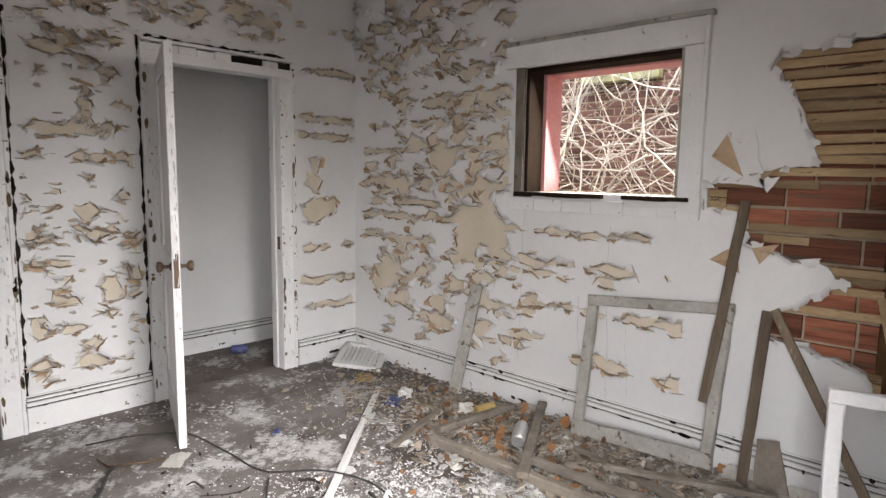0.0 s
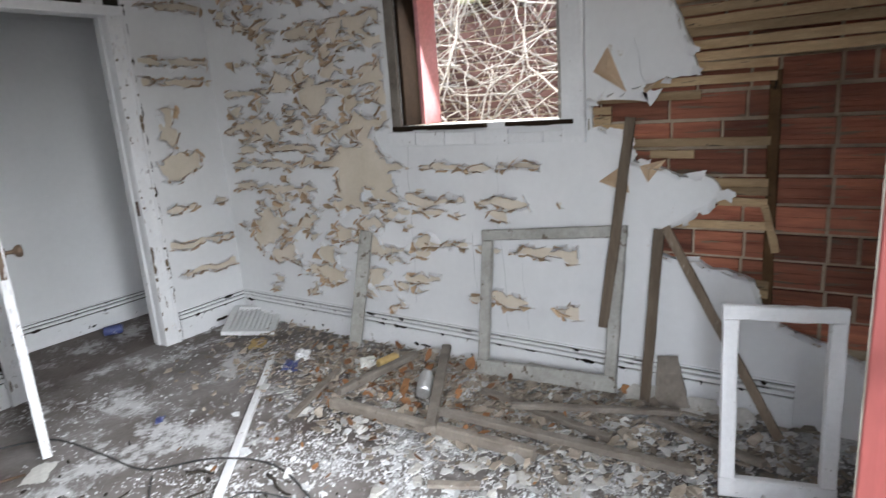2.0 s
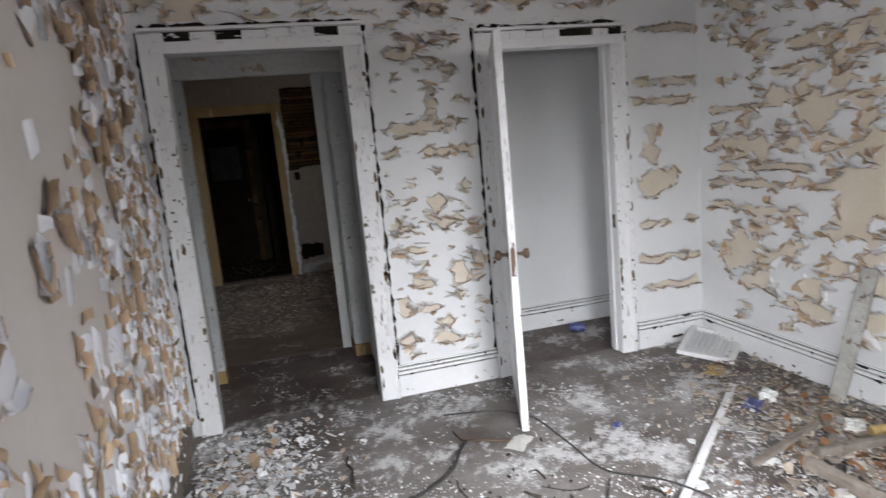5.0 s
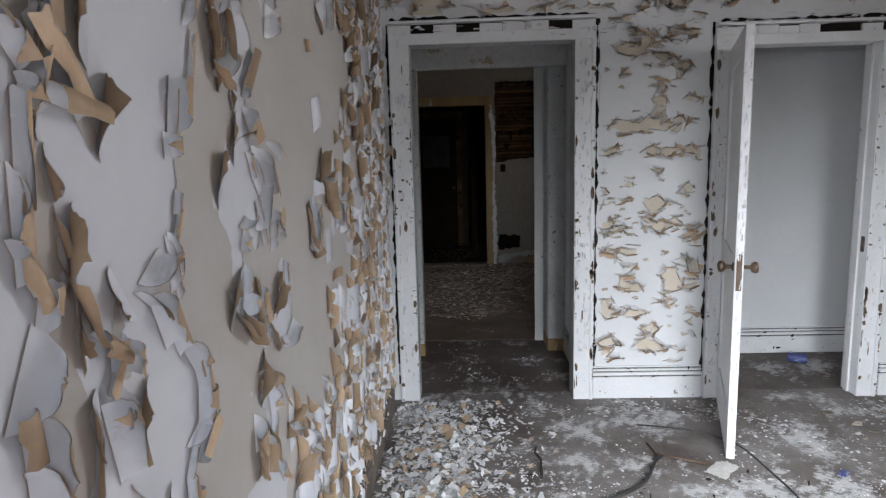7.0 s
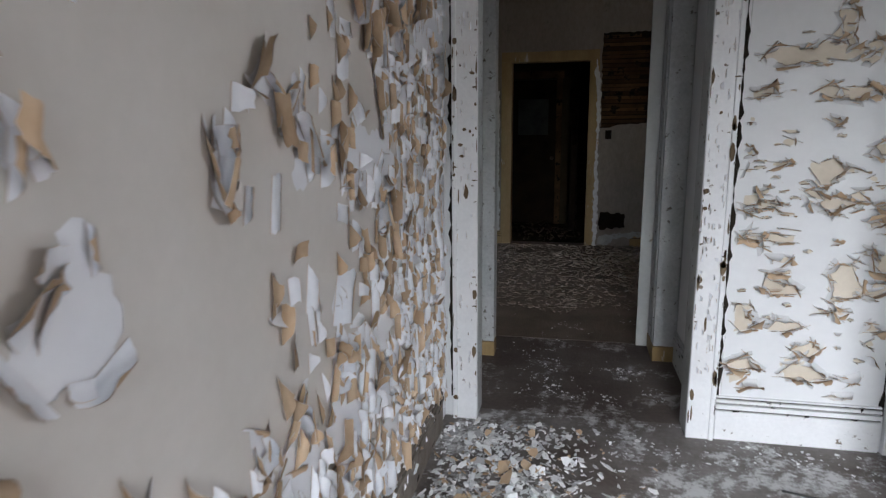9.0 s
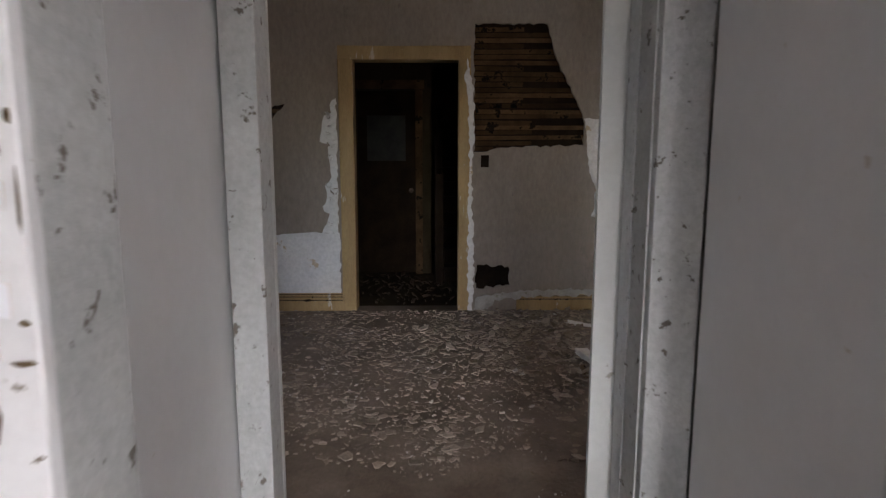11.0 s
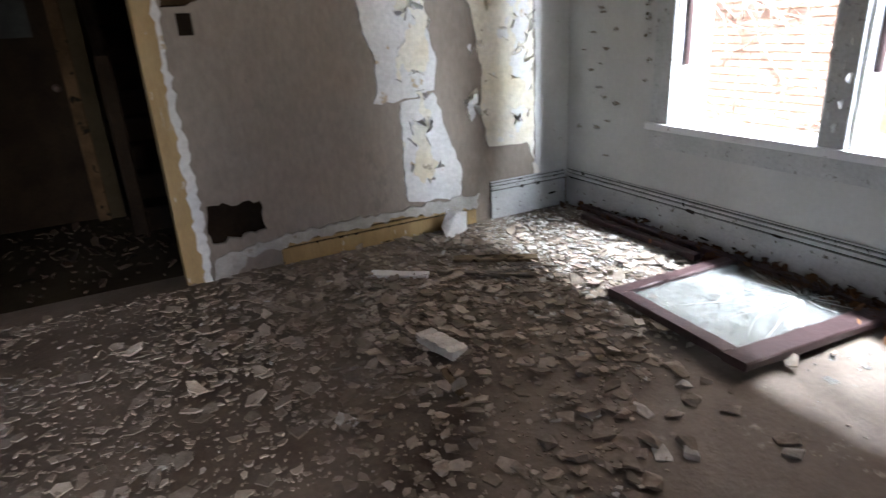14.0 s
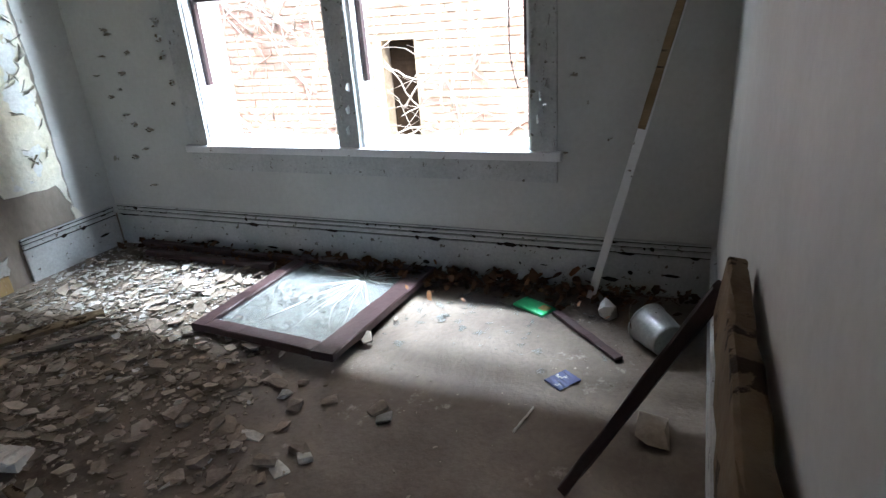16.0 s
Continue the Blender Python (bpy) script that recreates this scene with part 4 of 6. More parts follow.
def torn_field(name, wall, span, zones, lines, blocked, seed, parent, label, mats=(WHITE, TAN, CREAM), step=(0.013, 0.010), grain=(5.5, 11), plain=None, upright=False, bias=0.15, rate=1.0):
    """Ragged, connected bare areas: paint is gone where a stretched noise plus the zones (u, v, ru, rv, weight) and lines (v, u0, u1, weight) rise over zero."""
    at, _, nn = wall
    r, bm = random.Random(seed), bmesh.new()
    u0, u1, v0, v1 = span
    nu, nv = int((u1 - u0) / step[0]), int((v1 - v0) / step[1])

    def value(u, v):
        if any(a < u < b and c < v < d for a, b, c, d in blocked):
            return -1.0
        base = max([w * (1 - ((u - a) / ra) ** 2 - ((v - b) / rb) ** 2) for a, b, ra, rb, w in zones] + [plain(u, v) if plain else -1.2])
        for lv, a, b, w in lines:
            if a < u < b:
                wob = lv + 0.022 * noise.noise(Vector((u * 7, lv * 9, seed)))
                base = max(base, w * (1 - ((v - wob) / 0.021) ** 2) + 0.20 * noise.noise(Vector((u * 4.0, lv * 31, 5.0))))
        n1 = noise.noise(Vector((u * grain[0] + seed, v * grain[1], 1.0)))
        n2 = noise.noise(Vector((u * grain[0] * 2.6, v * grain[1] * 2.6 + seed, 7.0)))
        n3 = noise.noise(Vector((u * 40, v * 50, seed + 3.0)))
        return base - bias + 0.66 * n1 + 0.36 * n2 + 0.11 * n3

    grid = [[value(u0 + i * step[0], v0 + j * step[1]) for i in range(nu + 1)] for j in range(nv + 1)]
    jit = [[(r.uniform(-0.3, 0.3) * step[0], r.uniform(-0.3, 0.3) * step[1]) for i in range(nu + 1)] for j in range(nv + 1)]
    cache = {}

    def pos(i, j):
        return u0 + i * step[0] + jit[j][i][0], v0 + j * step[1] + jit[j][i][1]

    def vert(key):
        if key not in cache:
            (i, j), (k, l) = key
            a, b = pos(i, j), pos(k, l)
            f = 0.0
            if (i, j) != (k, l):
                f = grid[j][i] / (grid[j][i] - grid[l][k])
            p = (a[0] + (b[0] - a[0]) * f, a[1] + (b[1] - a[1]) * f)
            cache[key] = (bm.verts.new(at(p[0], p[1], 0.0018)), p)
        return cache[key]

    rim = []
    for j in range(nv):
        for i in range(nu):
            loop = ((i, j), (i + 1, j), (i + 1, j + 1), (i, j + 1))
            if all(grid[b][a] <= 0 for a, b in loop):
                continue
            ring, cut = [], []
            for k in range(4):
                p, q = loop[k], loop[(k + 1) % 4]
                gp, gq = grid[p[1]][p[0]], grid[q[1]][q[0]]
                if gp > 0:
                    ring.append(vert((p, p)))
                if (gp > 0) != (gq > 0):
                    e = vert((min(p, q), max(p, q)))
                    ring.append(e)
                    cut.append(e[1])
            if len(ring) > 2 and len({id(e[0]) for e in ring}) == len(ring):
                bm.faces.new([e[0] for e in ring]).material_index = 2
            if len(cut) == 2:
                c, d = i + 0.5, j + 0.5
                gu = (grid[j][i + 1] + grid[j + 1][i + 1] - grid[j][i] - grid[j + 1][i]) / step[0]
                gv = (grid[j + 1][i] + grid[j + 1][i + 1] - grid[j][i] - grid[j][i + 1]) / step[1]
                rim.append((cut[0], cut[1], gu, gv))
    for a, b, gu, gv in rim:
        gl = math.hypot(gu, gv) or 1.0
        level = abs(gu if upright else gv) / gl
        if r.random() > rate * (0.04 + 0.22 * level if upright else 0.10 + 0.34 * level):
            continue
        mid = at((a[0] + b[0]) / 2, (a[1] + b[1]) / 2, 0.0022)
        into = (at(gu / gl, gv / gl, 0) - at(0, 0, 0))
        along = into.cross(nn).normalized()
        if upright:
            l = r.choice((0.025, 0.035, 0.05, 0.07))
            curl(bm, mid - into * l * 0.35, along, into, nn, r.uniform(0.04, 0.15), l, r.uniform(2.7, 4.3) if into.y > 0 else r.uniform(0.7, 1.7), r, 8, r.choice((0.08, 0.3, 0.6, 0.9)), 0.05, 0.05)
        else:
            l = r.choice((0.012, 0.018, 0.026, 0.034, 0.055))
            curl(bm, mid - into * l * 0.3, along, into, nn, r.uniform(0.03, 0.10), l, r.uniform(1.5, 2.8), r, 5, r.choice((0.03, 0.1, 0.35, 0.8)), 0.45, 0.10)
    ob = part(name, bm, mats, parent, label)
    ob["kind"] = "stuff"
    return ob


torn_field("torn_paint", east_at, (0.5, 3.19, 0.23, 2.7), (
    (1.93, 1.05, 0.22, 0.26, 0.75), (2.15, 1.40, 0.42, 0.22, 0.22), (2.35, 1.62, 0.30, 0.14, 0.25), (2.78, 0.66, 0.22, 0.24, 0.42), (2.2, 0.62, 0.42, 0.30, 0.12), (2.80, 1.36, 0.26, 0.13, 0.35), (2.0, 1.85, 0.3, 0.25, 0.12), (2.6, 2.35, 0.5, 0.3, 0.10), (1.78, 1.65, 0.10, 0.35, 0.2),
), (
    (1.56, 1.8, 3.1, 0.32), (1.74, 2.0, 2.95, 0.28), (1.20, 2.0, 3.0, 0.32), (1.10, 2.1, 3.1, 0.28), (0.95, 2.0, 3.1, 0.26), (0.90, 0.7, 2.0, 0.28), (0.84, 1.0, 1.9, 0.22), (1.08, 0.8, 1.8, 0.28), (0.60, 1.5, 2.7, 0.24), (0.45, 1.4, 2.8, 0.20), (1.95, 1.85, 2.9, 0.28), (2.2, 1.8, 3.0, 0.26), (2.42, 0.6, 3.0, 0.25), (0.66, 0.6, 1.5, 0.16), (0.38, 0.6, 2.2, 0.12),
), ((0.5, 1.71, 1.19, 2.17), (-1.4, 0.62, 0.25, 2.1)), 5, wall_east, "torn cream patches with curled tan lips")
torn_field("torn_paint", north_at, (1.23, 1.82, 0.23, 2.75), (
    (1.66, 0.72, 0.11, 0.15, 0.40), (1.5, 1.62, 0.26, 0.06, 0.38), (1.45, 0.36, 0.2, 0.07, 0.3), (1.38, 1.05, 0.10, 0.16, 0.15), (1.56, 1.05, 0.12, 0.13, 0.28), (1.5, 2.02, 0.2, 0.12, 0.25), (1.55, 1.75, 0.05, 0.14, 0.35), (1.5, 2.45, 0.25, 0.2, 0.1),
), tuple((z, 1.24, 1.80, w) for z, w in ((0.30, 0.12), (0.46, 0.10), (0.53, 0.12), (0.60, 0.12), (0.68, 0.08), (0.76, 0.12), (0.86, 0.08), (0.95, 0.06), (1.32, 0.0), (2.2, 0.08))), (), 6, wall_north, "torn cream patches with curled tan lips", step=(0.010, 0.008), grain=(7.5, 14), bias=0.27)
torn_field("torn_paint", north_at, (2.875, 3.39, 0.23, 2.75), ((3.06, 1.14, 0.14, 0.12, 0.55), (3.02, 1.38, 0.06, 0.09, 0.4)), ((0.42, 2.9, 3.38, 0.26), (0.62, 2.9, 3.38, 0.26), (0.86, 2.9, 3.38, 0.28), (1.65, 2.9, 3.38, 0.3), (1.78, 2.9, 3.38, 0.2), (2.1, 2.9, 3.38, 0.26), (2.4, 2.9, 3.38, 0.2)), (), 12, wall_north, "torn cream patches with curled tan lips")
torn_field("torn_paint", north_at, (0.03, 2.87, 2.25, 2.75), ((1.45, 2.5, 1.4, 0.2, -0.05),), ((2.35, 0.1, 2.8, 0.22),), (), 13, wall_north, "torn cream patches above the doors")
torn_paint("scratched_paint", north_at, ((1.35, 1.0, 0.08, 0.5, 9, 0.07, 0.02), (1.5, 1.2, 0.25, 0.9, 46, 0.04, 0.014), (1.52, 1.32, 0.1, 0.02, 1, 0.5, 0.008)), ((0.03, 1.22, 0, 2.25), (1.83, 2.87, 0, 2.17), (0, 3.4, 0, 0.21)), 6, wall_north, "small scratches in the white paint")
west2_at = (lambda u, v, d: Vector((W2 + d, u, v)), None, Vector((1, 0, 0)))
torn_paint("torn_paint", west2_at, ((7.2, 1.15, 0.6, 0.05, 14, 0.22, 0.06), (7.2, 0.47, 0.6, 0.05, 14, 0.22, 0.05), (7.2, 1.75, 0.5, 0.2, 8, 0.2, 0.03), (7.76, 1.1, 0.04, 0.9, 26, 0.06, 0.05)), ((0, 9, 0, 0.2),), 7, wall_back_west, "rows of grey flaking paint", (SKIM, CHUNK2, PLASTER))
yell_at = (lambda u, v, d: Vector((u, YY - 0.0095 - d, v)), None, Vector((0, -1, 0)))
torn_paint("torn_paint", yell_at, ((-0.34, 1.2, 0.03, 0.5, 9, 0.05, 0.05), (-1.34, 1.3, 0.05, 0.9, 24, 0.06, 0.05)), (), 8, wall_yellow, "grey flaking paint with curled lips", (SKIM, PLASTER, SKIM))
torn_field("torn_paint", yell_at, (2.47, 2.94, 0.5, 2.75), ((2.7, 2.1, 0.3, 0.5, 0.35), (2.86, 1.2, 0.10, 0.6, 0.30)), (), (), 23, wall_yellow, "stained cream coat flaking in layers", (STAINED, CHUNK, SKIM), (0.013, 0.012), (9, 7), lambda u, v: -0.12, rate=0.35)
torn_field("torn_paint", yell_at, (1.92, 2.26, 0.24, 1.62), ((2.15, 1.2, 0.08, 0.5, 0.25), (2.15, 0.5, 0.07, 0.3, 0.3)), (), ((1.9, 2.02, 0.2, 0.8),), 24, wall_yellow, "white skim coat flaking off the plaster", (SKIM, CHUNK, STAINED), (0.012, 0.012), (9, 6), lambda u, v: -0.2, rate=0.35)
east2_at = (lambda u, v, d: Vector((E2 - d, u, v)), None, Vector((-1, 0, 0)))
torn_paint("torn_paint", east2_at, ((7.5, 0.9, 0.22, 0.6, 16, 0.05, 0.02), (7.15, 1.1, 0.02, 0.3, 6, 0.02, 0.04), (4.9, 0.9, 0.3, 0.5, 5, 0.025, 0.01)), ((5.03, 7.12, 0.49, 2.4), (0, 9, 0, 0.26)), 9, wall_back_east, "dark scuffs and chips in the grey paint", (WALL2, MOLDY, PLASTER))
bm = bmesh.new()
for y0, y1 in ((6.02, 6.12), (5.07, 5.15)):
    for _ in range(26):
        curl(bm, Vector((E2 - 0.0215, y0 + (y1 - y0) * ((_ * 37 % 26) / 26), 0.68 + 0.05 * _)), Vector((0, 0, 1)), Vector((0, 1 if _ % 2 else -1, 0)), Vector((-1, 0, 0)), 0.045, 0.022, 1.3, random.Random(_), 3)
part("trim_flakes", bm, (TRIM2, MOLDY), wall_back_east, "peeling paint on the window posts")

# dark flat strips stand for shaded gaps between casings and wall
r = random.Random(40)
bm = bmesh.new()
for horiz, c, a0, a1 in ((0, 1.207, 0.15, 2.2), (0, 0.035, 0.1, 2.2), (0, 1.842, 0.1, 2.16), (0, 2.862, 0.3, 2.1), (1, 2.228, 0.05, 1.2), (1, 2.164, 1.88, 2.8)):
    k, w = a0, 0.004
    while k < a1:
        n_ = min(a1, k + r.uniform(0.015, 0.05))
        w2 = r.choice((0.001, 0.003, 0.006, 0.009, 0.015))
        q = ((c - w, k), (c + w, k), (c + w2, n_), (c - w2, n_))
        bm.faces.new([bm.verts.new(Vector((v if horiz else u, NY - 0.0022, u if horiz else v))) for u, v in q])
        k, w = n_, w2
part("gap", bm, CAVITY, wall_north, "dark strips for shaded cracks beside the door casings")
# flaking on the casings
bm = bmesh.new()
for x, z0, z1 in ((0.10, 0.1, 2.1), (1.14, 0.3, 2.15), (1.90, 0.1, 2.0), (2.80, 0.1, 2.05)):
    for _ in range(60 if x != 1.14 else 120):
        p = Vector((x + r.uniform(-0.05, 0.05), NY - 0.0235, r.uniform(z0, z1)))
        curl(bm, p, Vector((0, 0, 1)), Vector((r.choice((-1, 1)), 0, 0)), Vector((0, -1, 0)), r.uniform(0.01, 0.04), r.uniform(0.004, 0.016), r.uniform(0.4, 1.8), r, 3)
for _ in range(90):
    p = Vector((r.uniform(0.05, 2.85), NY - 0.026, r.uniform(2.12, 2.2)))
    curl(bm, p, Vector((1, 0, 0)), Vector((0, 0, r.choice((-1, 1)))), Vector((0, -1, 0)), r.uniform(0.01, 0.06), r.uniform(0.006, 0.02), r.uniform(0.4, 1.8), r, 3)
ob = part("trim_flakes", bm, (FLAKE, TAN), wall_north, "flaking white trim paint")
ob["kind"] = "stuff"

# bare chips along the edges of the casings
bm = bmesh.new()
for x0, x1, z1 in ((0.046, 0.154, 2.08), (1.085, 1.193, 2.08), (1.852, 1.953, 2.02), (2.747, 2.848, 2.02)):
    for _ in range(60):
        side = r.choice((x0, x0, x1, x1, r.uniform(x0, x1)))
        z, w, h = r.uniform(0.05, z1 - 0.05), r.choice((0.002, 0.004, 0.007, 0.012)), r.choice((0.004, 0.008, 0.015, 0.035))
        cx = min(max(side, x0 + w), x1 - w)
        ring = [(cx + math.cos(k * 0.9) * w * r.uniform(0.6, 1.2), z + math.sin(k * 0.9) * h * r.uniform(0.6, 1.2)) for k in range(7)]
        bm.faces.new([bm.verts.new((u, NY - 0.0355 if abs(cx - (x0 if x0 in (0.046, 1.852) else x1)) < 0.014 else NY - 0.0241, v)) for u, v in ring])
ob = part("bare_chip", bm, MOLDY, wall_north, "dark bare wood where trim paint chipped")
ob["kind"] = "stuff"

# hairline joints in the old paint
r = random.Random(4)
bm = bmesh.new()
for wall, lines in ((east_at, ((1.02, 0.2, 1.1), (1.20, 0.2, 0.72), (0.9, 0.25, 0.6), (1.62, 0.3, 1.15), (2.3, 1.7, 2.4))), (north_at, ((1.22, 0.2, 2.1),))):
    for u, v0, v1 in lines:
        k, uu = v0, u
        while k < v1:
            n_ = k + r.uniform(0.03, 0.07)
            u2 = uu + r.gauss(0, 0.006)
            w = r.uniform(0.0006, 0.002)
            vs = [bm.verts.new(wall[0](a, b, 0.0011)) for a, b in ((uu - w, k), (uu + w, k), (u2 + w, n_), (u2 - w, n_))]
            bm.faces.new(vs)
            k, uu = n_, u2
part("paint_crack", bm, TRIM2, wall_east, "thin cracks in the paint")

# west wall: upright flakes that curl off the grey coat
r = random.Random(21)
bm = bmesh.new()
UP, YV, XV = Vector((0, 0, 1)), Vector((0, 1, 0)), Vector((1, 0, 0))


def west_flakes(bm, r, count, y0, y1, z0, z1, w, l, ang, keep=None):
    for _ in range(count):
        y, z = r.uniform(y0, y1), z0 + (z1 - z0) * r.random()
        if keep and not keep(y, z):
            continue
        a = r.gauss(0, 0.22) + (math.pi if r.random() < 0.45 else 0)
        v = (YV * math.cos(a) + UP * math.sin(a))
        u = (UP * math.cos(a) - YV * math.sin(a))
        if r.random() < 0.15:
            u, v = v, u * (1 if r.random() < 0.5 else -1)
        curl(bm, Vector((0.0025, y, z)), u, v, XV, l * r.uniform(0.5, 1.6), w * r.uniform(0.6, 1.6), r.uniform(1.0, 3.0), r, 5, r.choice((0.05, 0.2, 0.6, 0.9)), 0.05, 0.07)


def clump(s, lo, off):
    return lambda y, z: noise.noise(Vector((y * s + off, z * s * 0.6, 3.1))) > lo


west_flakes(bm, r, 200, 1.45, 2.3, 0.1, 2.4, 0.03, 0.075, 2, clump(3.4, 0.08, 1))
west_flakes(bm, r, 700, 1.9, 3.05, 0.1, 2.6, 0.024, 0.07, 2, clump(3.4, -0.10, 1))
west_flakes(bm, r, 900, 2.3, 3.18, 0.1, 2.9, 0.018, 0.05, 2)
west_flakes(bm, r, 300, 1.0, 3.1, 0.2, 0.85, 0.03, 0.08, 2)
ob = part("curled_flakes", bm, (FLAKE, TAN), wall_west, "curling lavender-white flakes with tan backs")
ob["kind"] = "stuff"


def bare_share(y, z):
    """How far the paint is gone along the wall: whole at the south end, stripped in the middle, tattered by the
    passage.
    """
    for y0, v0, y1, v1 in ((-1, -0.5, 0.0, -0.12), (0.0, -0.12, 0.35, 0.06), (0.35, 0.06, 0.9, 0.20), (0.9, 0.20, 1.3, 0.46), (1.3, 0.46, 2.0, 0.36), (2.0, 0.36, 2.5, 0.0), (2.5, 0.0, 3.2, -0.1)):
        if y < y1:
            return v0 + (v1 - v0) * (y - y0) / (y1 - y0) - (0.18 if z < 0.8 else 0.0)
    return 0.2


west_at = (lambda u, v, d: Vector((d, u, v)), None, Vector((1, 0, 0)))
torn_field("peeling_paint", west_at, (-0.3, 3.17, 0.2, 2.75), (), (), (), 17, wall_west, "sheets of lavender-white paint rolling off grey primer", (FLAKE, TAN, PRIMER), (0.016, 0.018), (5.0, 2.6), bare_share, True)

# ---- front room: things ----


def sash(name, corners, width, thick, material, label, category, split=(), pane=None):
    """A rectangular frame between four corners (bottom, bottom, top, top) with joined rails, and bars across it."""
    a, b, c, d = (Vector(p) for p in corners)
    n = (b - a).cross(d - a).normalized()
    root = thing(name, Matrix.Translation((a + b) / 2), label, category)
    inv = -(a + b) / 2
    wx, wz = (b - a).normalized() * width, (d - a).normalized() * width

    def rail(nm, p, q, w, seed):
        part(nm, beam(bmesh.new(), p + inv, q + inv, w, thick, n, 0.002, 9, seed), material, root)

    rail("bottom_rail", a + wz * 0.7, b + wz * 0.7, width * 1.4, 1)
    rail("top_rail", d - wz / 2, c - wz / 2, width, 2)
    rail("stile", a + wx / 2 + wz * 1.41, d + wx / 2 - wz * 1.01, width, 3)
    rail("stile", b - wx / 2 + wz * 1.41, c - wx / 2 - wz * 1.01, width, 4)
    for k, f in enumerate(split):
        rail("bar", a.lerp(b, f) + wz * 1.41, d.lerp(c, f) - wz * 1.01, width * 0.4, 5 + k)
    if pane:
        bm = bmesh.new()
        q = [a + wx + wz * 1.4, b - wx + wz * 1.4, c - wx - wz, d + wx - wz]
        vs = [bm.verts.new(p + inv + n * 0.002 * s) for s in (-1, 1) for p in q]
        for f in ((3, 2, 1, 0), (4, 5, 6, 7), (0, 1, 5, 4), (1, 2, 6, 5), (2, 3, 7, 6), (3, 0, 4, 7)):
            bm.faces.new([vs[i] for i in f])
        part("pane", bm, pane, root)
    return root


def stick(name, a, b, w, h, material, label, category="stick", up=(0, 0, 1), seed=0, taper=1.0, jag=0.002, group=""):
    a, b = Vector(a), Vector(b)
    bm = beam(bmesh.new(), a - a, b - a, w, h, up, jag, 9, seed, taper)
    ob = solid(name, bm, material, label, category, "", group)
    ob.location = a
    return ob


sash("window_sash", ((3.25, 1.13, 0.02), (3.27, 0.405, 0.06), (3.375, 0.385, 0.83), (3.37, 1.125, 0.765)), 0.055, 0.038, SASHWOOD, "large weathered grey window sash leaning on the wall", "window sash")
sash("window_sash", ((2.76, -0.13, 0.03), (2.86, -0.47, 0.03), (2.92, -0.46, 0.70), (2.80, -0.115, 0.71)), 0.05, 0.034, TRIM, "small chipped white window sash standing in debris", "window sash")
stick("plank", (3.25, 2.0, 0.02), (3.375, 1.93, 0.71), 0.075, 0.03, SASHWOOD, "split grey plank leaning against the wall", "plank", (1, 0.4, 0), 3)
stick("hanging_lath", (3.30, 0.47, 0.36), (3.37, 0.37, 1.30), 0.045, 0.012, WEATHERLATH, "brown lath hanging loose from the wall", "lath", (1, 0, 0), 4)
stick("lath", (3.30, 0.28, 0.02), (3.37, 0.245, 0.82), 0.045, 0.014, WEATHERLATH, "brown lath propped upright against the wall", "lath", (1, 0, 0), 5)
stick("lath", (3.22, -0.27, 0.03), (3.375, 0.22, 0.83), 0.038, 0.016, WEATHERLATH, "brown lath leaning across the torn wall", "lath", (1, 0, 0), 6)
stick("white_batten", (1.18, 0.87, 0.014), (2.95, 2.39, 0.016), 0.034, 0.022, TRIM, "long chipped white batten lying on the floor", "batten", (0, 0, 1), 7)
for i, (a, b, w, h, lab) in enumerate((
    ((2.60, 1.56, 0.035), (2.66, 0.52, 0.03), 0.06, 0.05, "grey wooden frame rail on the debris"),
    ((2.64, 1.55, 0.075), (3.20, 1.50, 0.06), 0.055, 0.035, "grey wooden frame rail on the debris"),
    ((2.54, 0.94, 0.085), (3.30, 1.36, 0.09), 0.065, 0.028, "grey board laid across a frame"),
    ((2.70, 1.00, 0.08), (2.78, -0.05, 0.06), 0.055, 0.03, "long grey batten on the debris"),
    ((3.04, 0.98, 0.03), (2.90, 0.30, 0.03), 0.05, 0.025, "short grey batten on the debris"),
    ((2.92, 0.76, 0.06), (3.18, 0.10, 0.06), 0.045, 0.022, "grey batten lying in plaster rubble"),
    ((2.43, 1.66, 0.02), (2.92, 1.82, 0.02), 0.05, 0.02, "grey board lying in plaster rubble"),
    ((3.12, 0.20, 0.04), (2.95, -0.25, 0.05), 0.05, 0.022, "short grey board in plaster rubble"),
    ((3.05, 1.92, 0.015), (2.90, 1.70, 0.02), 0.035, 0.018, "broken brown stick in rubble"),
    ((2.32, 0.80, 0.01), (2.40, 0.62, 0.014), 0.05, 0.015, "short grey wood offcut"),
    ((1.60, 0.93, 0.01), (1.83, 0.94, 0.012), 0.02, 0.012, "thin white splinter of wood"),
)):
    a, b = (a[0], a[1], a[2] + 0.018), (b[0], b[1], b[2] + 0.018)
    stick("frame_rail" if i < 2 else "batten", a, b, w * 0.75, h, GREYWOOD if i != 10 else TRIM, lab, "board", (0, 0, 1), 20 + i)

